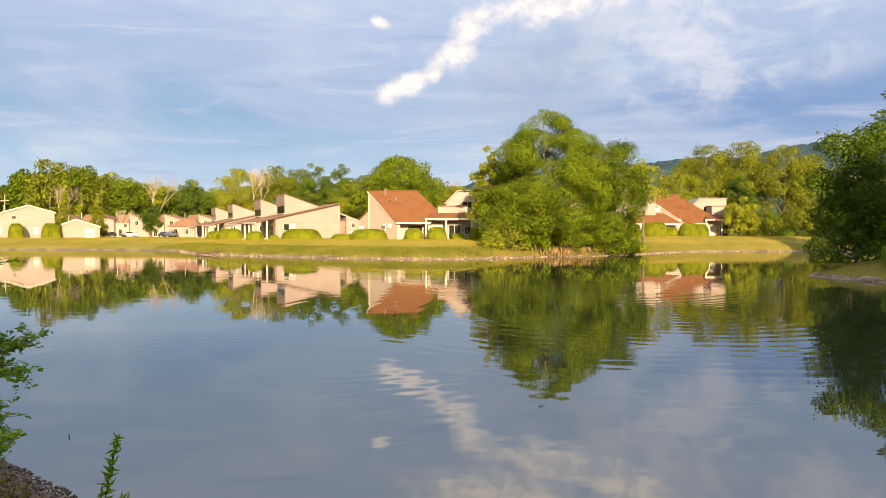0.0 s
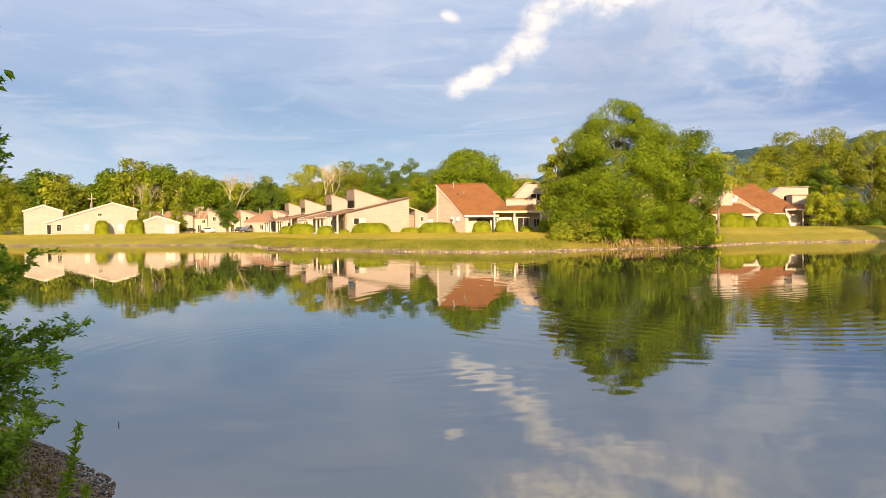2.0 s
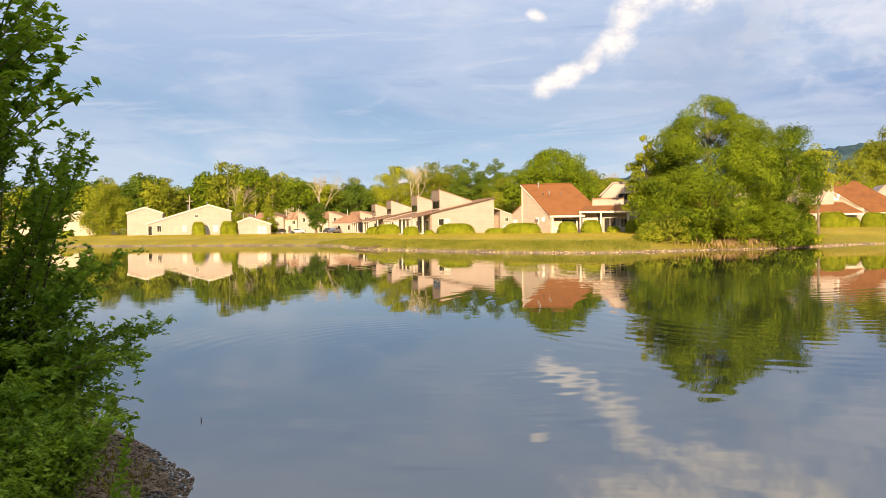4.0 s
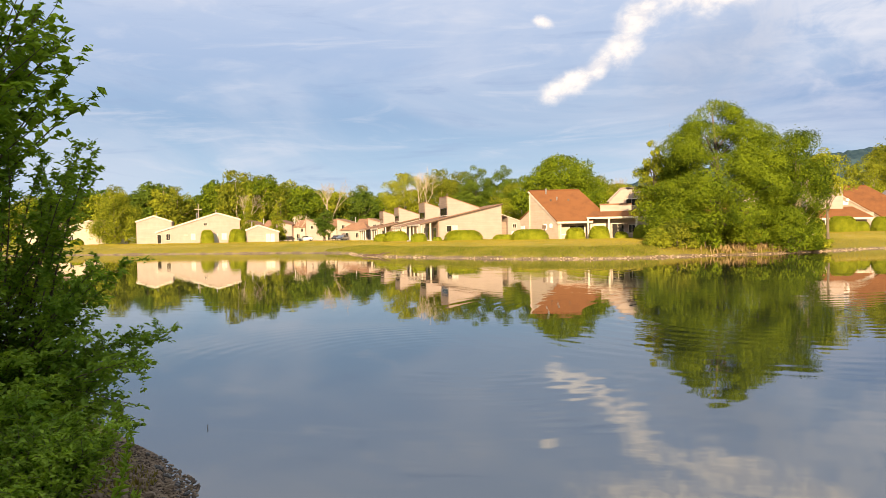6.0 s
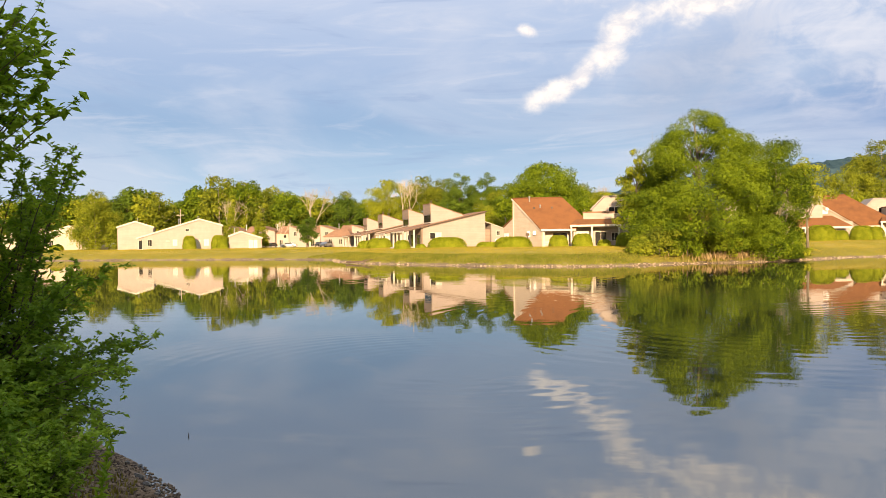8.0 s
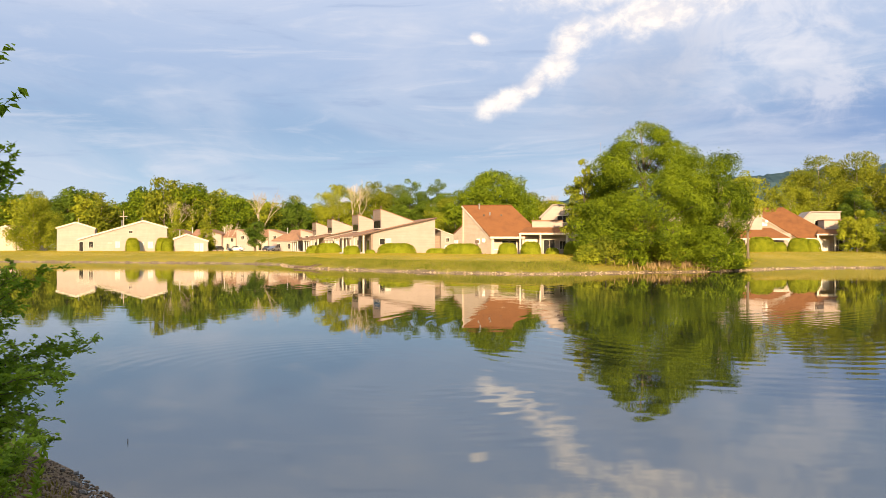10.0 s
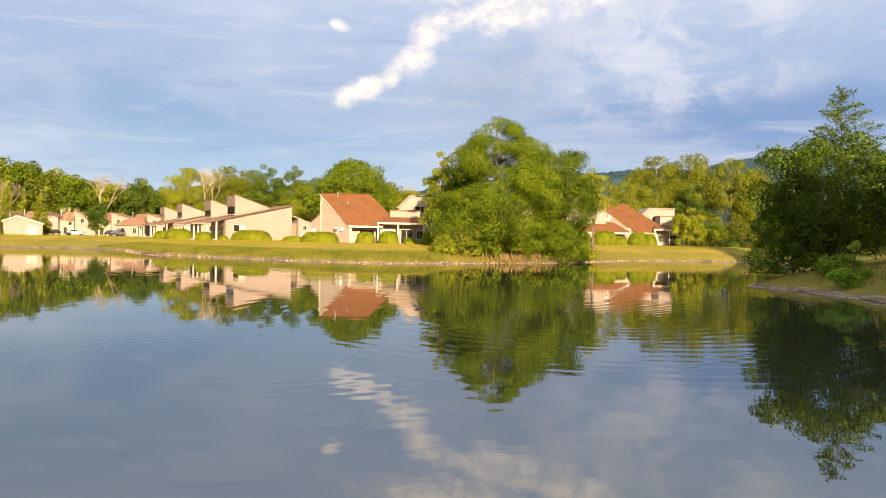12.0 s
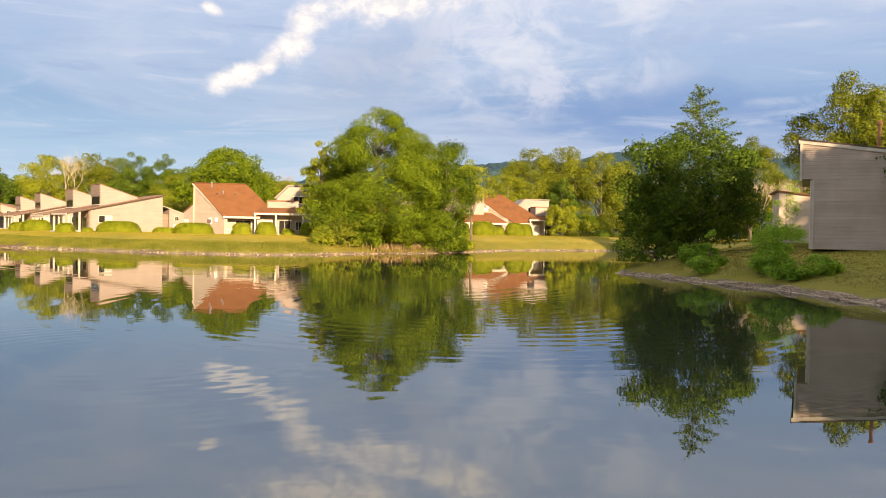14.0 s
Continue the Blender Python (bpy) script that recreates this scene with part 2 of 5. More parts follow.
height = n.m("ADD", n.m("MULTIPLY", swell, 0.0055), n.m("MULTIPLY", chop, 0.0009))
height = n.m("MULTIPLY", height, calm)
height = n.m("ADD", height, n.m("ADD", n.m("ADD", rings(8, 30, 0.85, 24, 0.0014), rings(-3, 19, 0.55, 12, 0.0005)), rings(-8, 66, 1.4, 24, 0.0020)))
bmp = n.put("ShaderNodeBump", {"Strength": 1.0, "Distance": 1.0, "Height": height}).outputs[0]
murk = n.mix(n.noise(pos, 0.05, 3), (0.020, 0.027, 0.014), (0.032, 0.038, 0.020))
finish(n, n.put("ShaderNodeBsdfPrincipled", {"Base Color": murk, "Roughness": 0.006, "IOR": 2.9, "Normal": bmp}))

# ground: mown grass, worn straw patches, stony mud by the water
GROUND, n = material("lawn_and_shore")
pos = n.put("ShaderNodeNewGeometry").outputs["Position"]
zz = n.put("ShaderNodeSeparateXYZ", (pos,)).outputs[2]
big, mid, tiny = n.noise(pos, 0.06, 5, 0.6), n.noise(pos, 0.5, 5, 0.65), n.noise(pos, 9.0, 4, 0.7)
lawn = n.mix(n.smooth(big, 0.35, 0.65), (0.30, 0.27, 0.03), (0.47, 0.36, 0.06))
lawn = n.mix(n.smooth(mid, 0.5, 0.72), lawn, (0.48, 0.37, 0.13))
lawn = n.mix(n.m("MULTIPLY", tiny, 0.45), lawn, (0.07, 0.09, 0.012))
# shade of the low bank is put into a darker green below the lawn
bank_shade_edge = n.m("ADD", zz, n.m("MULTIPLY", n.m("SUBTRACT", mid, 0.5), 1.1))
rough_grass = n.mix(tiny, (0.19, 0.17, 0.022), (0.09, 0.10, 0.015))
lawn = n.mix(n.m("MULTIPLY", n.smooth(bank_shade_edge, 1.6, 1.1), 0.5), lawn, rough_grass)
vor = n.put("ShaderNodeTexVoronoi", {"Vector": pos, "Scale": 7.0})
mud = n.mix(vor.outputs["Distance"], (0.26, 0.195, 0.135), (0.09, 0.066, 0.046))
mud = n.mix(n.smooth(mid, 0.4, 0.65), mud, (0.30, 0.225, 0.155))
f = n.smooth(n.m("ADD", zz, n.m("MULTIPLY", n.m("SUBTRACT", mid, 0.5), 0.9)), 0.12, 0.3)
col = n.mix(f, mud, lawn)
hgt = n.m("ADD", n.m("MULTIPLY", tiny, 0.06), n.m("MULTIPLY", vor.outputs["Distance"], -0.05))
bmp = n.put("ShaderNodeBump", {"Strength": 0.8, "Distance": 1.0, "Height": hgt}).outputs[0]
finish(n, n.put("ShaderNodeBsdfPrincipled", {"Base Color": col, "Roughness": 0.9, "Specular IOR Level": 0.2, "Normal": bmp}))

HILL, n = material("haze_tinted_hill")
pos = n.put("ShaderNodeNewGeometry").outputs["Position"]
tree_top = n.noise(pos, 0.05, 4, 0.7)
# distance haze is mixed into the tree colours as blue
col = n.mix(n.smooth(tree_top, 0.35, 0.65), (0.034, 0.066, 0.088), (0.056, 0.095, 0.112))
bmp = n.put("ShaderNodeBump", {"Strength": 0.7, "Distance": 14.0, "Height": tree_top}).outputs[0]
finish(n, n.put("ShaderNodeBsdfPrincipled", {"Base Color": col, "Roughness": 1.0, "Specular IOR Level": 0.0, "Normal": bmp}))


# ---- building helpers ----
class Shape:
    """Gathers corners and faces for one mesh."""

    def __init__(self):
        self.v, self.f = [], []

    def add(self, verts, faces):
        k = len(self.v)
        self.v += [tuple(p) for p in verts]
        self.f += [tuple(i + k for i in fc) for fc in faces]
        return self

    def box(self, x0, y0, z0, x1, y1, z1, bevel=0.0):
        b = min(bevel, (x1 - x0) / 3, (y1 - y0) / 3, (z1 - z0) / 3)
        if b <= 0:
            c = [(x, y, z) for z in (z0, z1) for y in (y0, y1) for x in (x0, x1)]
            return self.add(c, [(0, 2, 3, 1), (4, 5, 7, 6), (0, 1, 5, 4), (2, 6, 7, 3), (0, 4, 6, 2), (1, 3, 7, 5)])
        bm = bmesh.new()
        bmesh.ops.create_cube(bm, size=1)
        for p in bm.verts:
            p.co = Vector(((x0 + x1) / 2 + p.co.x * (x1 - x0), (y0 + y1) / 2 + p.co.y * (y1 - y0), (z0 + z1) / 2 + p.co.z * (z1 - z0)))
        bmesh.ops.bevel(bm, geom=bm.edges[:], offset=b, segments=2, affect="EDGES", profile=0.5)
        self.add([p.co for p in bm.verts], [[p.index for p in fc.verts] for fc in bm.faces])
        bm.free()
        return self

    def slab(self, pts, by):
        """A plate over the polygon pts, with its other face moved by the vector by."""
        k, by = len(pts), Vector(by)
        top = [Vector(p) for p in pts]
        faces = [tuple(range(k)), tuple(range(2 * k - 1, k - 1, -1))] + [(i, i + k, (i + 1) % k + k, (i + 1) % k) for i in range(k)]
        return self.add(top + [p + by for p in top], faces)

    def tube(self, pts, radii, sides=6):
        k = len(self.v)
        for i, (p, r) in enumerate(zip(pts, radii)):
            a, b = Vector(pts[max(i - 1, 0)]), Vector(pts[min(i + 1, len(pts) - 1)])
            d = (b - a).normalized() if (b - a).length > 1e-6 else Vector((0, 0, 1))
            u = d.orthogonal().normalized()
            w = d.cross(u)
            for j in range(sides):
                t = 2 * math.pi * j / sides
                self.v.append(tuple(Vector(p) + (u * math.cos(t) + w * math.sin(t)) * r))
        for i in range(len(pts) - 1):
            for j in range(sides):
                q = (j + 1) % sides
                self.f.append((k + i * sides + j, k + i * sides + q, k + (i + 1) * sides + q, k + (i + 1) * sides + j))
        self.f.append(tuple(k + j for j in range(sides))[::-1])
        self.f.append(tuple(k + (len(pts) - 1) * sides + j for j in range(sides)))
        return self

    def mesh(self, name, mat, smooth=False):
        me = bpy.data.meshes.new(name)
        me.from_pydata(self.v, [], self.f)
        bm = bmesh.new()
        bm.from_mesh(me)
        if len(bm.faces) < 20000:
            bmesh.ops.recalc_face_normals(bm, faces=bm.faces[:])
        bm.to_mesh(me)
        bm.free()
        me.materials.append(mat)
        if smooth:
            me.polygons.foreach_set("use_smooth", [True] * len(me.polygons))
        return me


def part(name, shape, mat, parent=None, label="", smooth=False):
    me = shape if isinstance(shape, bpy.types.Mesh) else shape.mesh(name, mat, smooth)
    ob = new(name, me)
    if parent:
        ob.parent = parent
    return tagged(ob, label)


def thing(name, m, label, category, group="", kind=""):
    ob = new(name)
    ob.empty_display_size = 0.3
    ob.matrix_world = m
    return tagged(ob, label, category, group, kind)


# ---- lie of the land ----
SHORE = [(-4.4, 8.3), (-4.25, 7.3), (-3.65, 6.0), (-1.9, 5.0), (3, 4.6), (12, 4.5), (22, 8), (27, 18), (26.3, 29), (27.5, 37), (26.7, 43), (26.6, 49),
         (25.6, 54.5), (28, 58.5), (36, 66), (52, 100), (66, 127), (62, 131), (49, 130), (38, 124), (28, 111), (20, 102),
         (12, 98), (5, 92), (-0.7, 89.5), (-11, 92.5), (-22.5, 101), (-32, 109), (-40, 121), (-46, 135), (-60, 143),
         (-85, 147), (-120, 150), (-150, 145), (-150, 110), (-60, 48), (-20, 19), (-10, 12.5), (-6.3, 10.3), (-5.3, 9.3), (-4.65, 8.8)]


def shore_distance(x, y):
    """Metres from the water's edge: above 0 on land, below 0 in the pond. Arrays."""
    best, inside = np.full(x.shape, 1e9), np.zeros(x.shape, bool)
    for (ax, ay), (bx, by) in zip(SHORE, SHORE[1:] + SHORE[:1]):
        t = np.clip(((x - ax) * (bx - ax) + (y - ay) * (by - ay)) / ((bx - ax) ** 2 + (by - ay) ** 2), 0, 1)
        best = np.minimum(best, np.hypot(x - ax - t * (bx - ax), y - ay - t * (by - ay)))
        cross = (ay > y) != (by > y)
        inside ^= cross & (x < (bx - ax) * (y - ay) / ((by - ay) or 1e-9) + ax)
    return np.where(inside, -best, best)


def ground_height(x, y):
    x, y = np.asarray(x, float), np.asarray(y, float)
    d = shore_distance(x, y)
    wob = 0.25 * np.sin(x * 0.9 + 1.3 * np.sin(y * 0.7)) * np.cos(y * 0.8 + x * 0.3) + 0.2 * np.sin(x * 2.3) * np.sin(y * 1.9)
    d = d + wob * np.exp(-np.abs(d) / 3)
    up = 0.30 * (1 - np.exp(-np.maximum(d, 0) / 0.7)) + 1.75 * (1 - np.exp(-np.maximum(d, 0) ** 1.25 / 9.0))
    up = up + 0.4 * np.clip((x - 20) / 20, 0, 1) * np.clip(d / 12, 0, 1)
    roll = 0.05 * np.sin(x * 0.31) * np.sin(y * 0.27) + 0.03 * np.sin(x * 1.1 + y * 0.6)
    return np.where(d > 0, up + roll * np.clip(d / 4, 0, 1), np.maximum(d * 0.45, -2.0))


def gz(x, y):
    return float(ground_height(np.array([x]), np.array([y]))[0])


def steps(*spans):
    out = []
    for a, b, s in spans:
        out += list(np.arange(a, b, s))
    return np.array(out + [spans[-1][1]])


gx = steps((-3000, -400, 260), (-400, -160, 12), (-160, -12, 1.6), (-12, 4, 0.3), (4, 95, 1.4), (95, 400, 14), (400, 3000, 260))
gy = steps((-600, -60, 60), (-60, 3, 3), (3, 14, 0.3), (14, 82, 1.6), (82, 160, 1.0), (160, 420, 12), (420, 3600, 260))
XX, YY = np.meshgrid(gx, gy)
ZZ = ground_height(XX.ravel(), YY.ravel())
nx, ny = len(gx), len(gy)
quad = [(j * nx + i, j * nx + i + 1, (j + 1) * nx + i + 1, (j + 1) * nx + i) for j in range(ny - 1) for i in range(nx - 1)]
me = bpy.data.meshes.new("ground")
me.from_pydata(np.stack([XX.ravel(), YY.ravel(), ZZ], 1).tolist(), [], quad)
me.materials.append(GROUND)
me.polygons.foreach_set("use_smooth", [True] * len(me.polygons))
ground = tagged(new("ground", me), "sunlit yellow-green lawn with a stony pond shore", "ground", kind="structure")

wx, wy = np.linspace(-152, 70, 38), np.linspace(2, 152, 26)
s = Shape()
s.v = [(x, y, 0.0) for y in wy for x in wx]
s.f = [(j * 38 + i, j * 38 + i + 1, (j + 1) * 38 + i + 1, (j + 1) * 38 + i) for j in range(25) for i in range(37)]
tagged(part("water", s, WATER), "calm blue-grey pond water mirroring the sky", "water", kind="structure")

# wooded ridge on the horizon
s = Shape()
ridge = np.linspace(-300, 2600, 220)
rng = np.random.default_rng(5)
for k, (back, lift) in enumerate(((0, 0.0), (120, 0.45), (260, 0.85), (380, 1.0), (700, 0.6))):
    for x in ridge:
        crest = 200 / (1 + math.exp(-(x + 60) / 110)) + 62 / (1 + math.exp(-(x - 480) / 140)) + 60 / (1 + math.exp(-(x - 1200) / 170)) + 8 * math.sin(x / 170) + 6 * math.sin(x / 61)
        s.v.append((x, 2300 + back + 40 * math.sin(x / 130), max(crest * lift, 0) + (rng.uniform(-3.5, 3.5) if lift else -5)))
s.f = [(k * 220 + i, k * 220 + i + 1, (k + 1) * 220 + i + 1, (k + 1) * 220 + i) for k in range(4) for i in range(219)]
tagged(part("backdrop_hill", s, HILL), "long wooded ridge on the horizon, tinted blue-green for haze", "hill", kind="structure")


# ---- plants ----
def unit(a):
    return a / np.maximum(np.linalg.norm(a, axis=1, keepdims=True), 1e-9)


def leaf_mesh(name, at, facing, size, mat, rng, aspect=0.6, along=None, fold=0.18):
    """Many small folded leaves: places, facings, lengths; along: the way that each one points."""
    k = len(at)
    facing = unit(facing)
    t = rng.normal(size=(k, 3)) if along is None else along + rng.normal(size=(k, 3)) * 0.25
    t = unit(t - facing * (t * facing).sum(1, keepdims=True))
    b = np.cross(facing, t)
    L = np.asarray(size).reshape(-1, 1) * np.ones((k, 1))
    v = np.empty((k, 4, 3))
    v[:, 0] = at - t * L * 0.5
    v[:, 1] = at + b * L * aspect * 0.5 + facing * L * fold
    v[:, 2] = at + t * L * 0.5
    v[:, 3] = at - b * L * aspect * 0.5 + facing * L * fold
    base = np.arange(k)[:, None] * 4
    tri = np.concatenate([base + [0, 1, 2], base + [0, 2, 3]], 1).reshape(-1)
    me = bpy.data.meshes.new(name)
    me.vertices.add(k * 4)
    me.vertices.foreach_set("co", v.reshape(-1))
    me.loops.add(k * 6)
    me.loops.foreach_set("vertex_index", tri)
    me.polygons.add(k * 2)
    me.polygons.foreach_set("loop_start", np.arange(0, k * 6, 3))
    me.update(calc_edges=True)
    me.materials.append(mat)
    return me


def crown_radius(profile, h):
    return np.interp(h, [p[0] for p in profile], [p[1] for p in profile])


def make_tree(name, m, height, radius, profile, mat, seed, clumps=70, clump=0.2, leaves=6000, leaf=0.35, trunk=0.22,
              bark=None, limbs=16, label="", category="tree", group="", droop=0.0, flat=0.75):
    """A tapered trunk with limbs that end in clumps of leaves; profile: (share of the height, share of the radius)."""
    rng = np.random.default_rng(seed)
    h = rng.uniform(profile[0][0], profile[-1][0], clumps * 6)
    r = crown_radius(profile, h)
    keep = rng.random(len(h)) < (r / r.max()) ** 1.3 + 0.06
    h, r = h[keep][:clumps], r[keep][:clumps]
    k = len(h)
    a = rng.uniform(0, 2 * np.pi, k)
    lop = 1 + 0.16 * np.sin(a * 2 + seed) + 0.12 * np.sin(a * 3 + 2 * seed + h * 9)
    cr = radius * clump * rng.uniform(0.65, 1.3, k) * (0.6 + 0.4 * r)
    rr = np.maximum(r * radius * lop * np.sqrt(rng.uniform(0.4, 1.05, k)) - cr * 0.6, 0)
    c = np.stack([rr * np.cos(a), rr * np.sin(a), h * height], 1)
    per = rng.choice(k, leaves, p=cr ** 2 / (cr ** 2).sum())
    d = unit(rng.normal(size=(leaves, 3)) + [0, 0, 0.35])
    bump = 1 + 0.16 * np.sin(d[:, :1] * 5 + per[:, None]) * np.sin(d[:, 1:2] * 6 + 2.0 * per[:, None]) * np.sin(d[:, 2:] * 5)
    stray = np.where(rng.random((leaves, 1)) < 0.12, rng.uniform(1.0, 1.4, (leaves, 1)), rng.uniform(0.68, 1.06, (leaves, 1)))
    spread = cr[per][:, None] * stray * bump
    p = c[per] + d * spread * [1, 1, flat]
    p[:, 2] -= droop * rng.random(leaves) ** 2 * cr[per]
    p[:, 2] = np.maximum(p[:, 2], 0.1)
    root = thing(name, m, label, category, group)
    s = Shape()
    top = height * min(profile[-1][0], 0.9)
    bend = rng.normal(size=2) * 0.03 * height
    line = [(bend[0] * t * t, bend[1] * t * t, top * t - 0.3 * (t == 0)) for t in (0, 0.08, 0.3, 0.6, 0.85, 1.0)]
    s.tube(line, [trunk * q for q in (1.5, 1.05, 0.85, 0.55, 0.3, 0.1)], 8)
    for i in rng.permutation(k)[:limbs]:
        e = Vector(c[i])
        t = min(max((e.z - 0.22 * height) / top, 0.06), 0.85)
        st = Vector((bend[0] * t * t, bend[1] * t * t, top * t))
        mid = st.lerp(e, 0.5) + Vector((0, 0, 0.07 * height * rng.uniform(-0.3, 0.8)))
        w = trunk * (0.6 - 0.45 * t)
        s.tube([st, mid, e], [w, w * 0.6, w * 0.18], 5)
    part("trunk", s, bark or BARK, root, smooth=True)
    me = leaf_mesh("crown", p, d + [0, 0, 0.25] + rng.normal(size=(leaves, 3)) * 0.38, leaf * rng.uniform(0.6, 1.3, leaves), mat, rng, 0.62)
    part("crown", me, mat, root)
    return root


def place(x, y, z=None, turn=0.0, size=1.0, tall=1.0, sink=0.05):
    z = gz(x, y) - sink if z is None else z
    return pose(x, y, z, 0, 0, turn) @ Matrix.Diagonal((size, size, size * tall, 1))


ROUND = [(0.16, 0.45), (0.3, 0.85), (0.5, 1.0), (0.7, 0.88), (0.88, 0.55), (0.98, 0.2)]
FULL = [(0.02, 0.75), (0.12, 0.98), (0.3, 1.0), (0.5, 0.92), (0.7, 0.68), (0.86, 0.42), (0.98, 0.14)]
TALL = [(0.14, 0.35), (0.32, 0.8), (0.6, 1.0), (0.8, 0.8), (0.98, 0.25)]
CONE = [(0.02, 0.9), (0.15, 1.0), (0.5, 0.62), (0.8, 0.26), (0.99, 0.04)]
DOME = [(0.02, 0.95), (0.35, 1.0), (0.7, 0.8), (0.96, 0.35)]

# the great oak on the point, with a lower tree and scrub beside it
make_tree("oak_tree", place(14.6, 107), 18.9, 10.6, [(0.02, 0.78), (0.12, 0.96), (0.3, 1.0), (0.5, 0.93), (0.68, 0.72), (0.84, 0.44), (0.96, 0.14)], OAK, 11, 230, 0.175, 185000, 0.22, 0.45, limbs=46, flat=0.62,
          label="tall full-crowned green oak on the pond bank")
make_tree("shade_tree", place(23.9, 107.6), 16.2, 5.0, [(0.05, 0.8), (0.25, 1.0), (0.5, 0.95), (0.7, 0.85), (0.86, 0.65), (0.97, 0.3)], OAK, 17,
          90, 0.3, 42000, 0.24, 0.26, limbs=34, flat=0.8, bark=PALEBARK, label="green tree with pale bare limbs on the pond bank")
make_tree("shade_tree", place(30.0, 117), 13.2, 4.4, [(0.52, 0.4), (0.65, 0.9), (0.8, 1.0), (0.98, 0.4)], LIME, 13, 36, 0.26, 6000, 0.3, 0.2,
          label="light yellow-green tree reaching out over the bank")
make_tree("shade_tree", place(6.5, 110), 13.5, 3.4, TALL, LIME, 14, 36, 0.26, 5500, 0.36, 0.16, label="light yellow-green tree behind the oak")
for i, (x, y, h, r, mat) in enumerate(((8.5, 99.3, 4.0, 2.6, OLIVE), (12.0, 101, 4.2, 2.8, OAK), (16.2, 102.5, 3.6, 2.2, OLIVE), (19.0, 104, 5.4, 2.6, OAK),
                                       (22.5, 105.5, 6.5, 3.0, OAK), (25.5, 109.3, 4.6, 2.2, OAK), (6.2, 98.2, 2.2, 1.7, LIME), (27.6, 112.5, 2.6, 1.7, LIME))):
    make_tree("bank_shrub", place(x, y), h, r, DOME, mat, 20 + i, 34, 0.3, 4200, 0.26, 0.06, limbs=10, category="shrub",
              label="wild leafy shrub on the pond's edge", group="shrubs under the oak")

# background trees: a few kinds, repeated
kinds = {
    "round": make_tree("broadleaf_tree", place(-8.6, 158), 16.4, 9.4, ROUND, OAK, 31, 120, 0.2, 36000, 0.4, 0.3, label="broad round green oak behind the houses", group="trees behind the houses"),
    "lime": make_tree("broadleaf_tree", place(-56, 214), 19, 7.4, TALL, LIME, 32, 100, 0.23, 24000, 0.34, 0.25, bark=PALEBARK, label="tall yellow-green tree behind the houses", group="trees behind the houses"),
    "olive": make_tree("broadleaf_tree", place(-46, 216), 20, 7.4, TALL, OLIVE, 33, 100, 0.23, 24000, 0.34, 0.25, bark=PALEBARK, label="tall olive-green tree with pale limbs", group="trees behind the houses"),
    "deep": make_tree("broadleaf_tree", place(-36, 214), 20, 5.6, TALL, DEEP, 34, 90, 0.25, 20000, 0.34, 0.25, label="tall deep green tree behind the houses", group="trees behind the houses"),
}


kinds["tall_olive"] = make_tree("broadleaf_tree", place(79, 96), 23.5, 7.4, TALL, OLIVE, 35, 120, 0.22, 44000, 0.3, 0.3, label="tall olive-green tree above the sided house", group="trees behind the houses")
kinds["far_olive"] = make_tree("broadleaf_tree", place(-232, 300), 20, 7.4, TALL, OLIVE, 36, 60, 0.26, 4800, 0.75, 0.25, bark=PALEBARK, label="olive-green tree in the wood beyond the houses", group="wood beyond the houses")
kinds["far_deep"] = make_tree("broadleaf_tree", place(-224, 302), 20, 6.4, TALL, DEEP, 37, 60, 0.26, 4800, 0.75, 0.25, label="deep green tree in the wood beyond the houses", group="wood beyond the houses")
kinds["far_lime"] = make_tree("broadleaf_tree", place(-216, 300), 19, 7.0, TALL, LIME, 38, 60, 0.26, 4800, 0.75, 0.25, bark=PALEBARK, label="yellow-green tree in the wood beyond the houses", group="wood beyond the houses")
kinds["far_oak"] = make_tree("broadleaf_tree", place(-208, 301), 20, 7.4, ROUND, OAK, 39, 60, 0.24, 4800, 0.75, 0.25, label="round green tree in the wood beyond the houses", group="wood beyond the houses")
kinds["dense"] = make_tree("broadleaf_tree", place(-66, -30), 20, 6.8, ROUND, DEEP, 40, 60, 0.26, 3600, 0.95, 0.3, label="broad dark green tree, out of view, that shades the near banks", group="wood behind the near bank")


def woods(kind, x, y, size=1.0, tall=1.0, turn=0.0):
    return copy_thing(kinds[kind], place(x, y, None, turn, size, tall))


rng = random.Random(4)
# wood behind the far row of houses
for i in range(52):
    x = -262 + i * 3.6 + rng.uniform(-2, 2)
    y = 268 + rng.uniform(-12, 22)
    k = rng.choice(("far_oak", "far_lime", "far_olive", "far_deep", "far_olive", "far_deep", "far_oak"))
    high = float(np.interp(x, (-262, -196, -150, -128, -105, -80), (19, 20.5, 25, 26, 21, 17.5))) * rng.uniform(0.86, 1.08)
    woods(k, x, y, high / 20, 1.0, rng.uniform(0, 360))
for i in range(30):
    x = -258 + i * 5.8
    high = float(np.interp(x, (-262, -196, -150, -128, -105, -80), (17, 18, 21, 22, 18, 15)))
    woods(rng.choice(("far_deep", "far_olive", "far_oak")), x, 296 + rng.uniform(-4, 8), high / 20 * 1.1, 0.95, rng.uniform(0, 360))
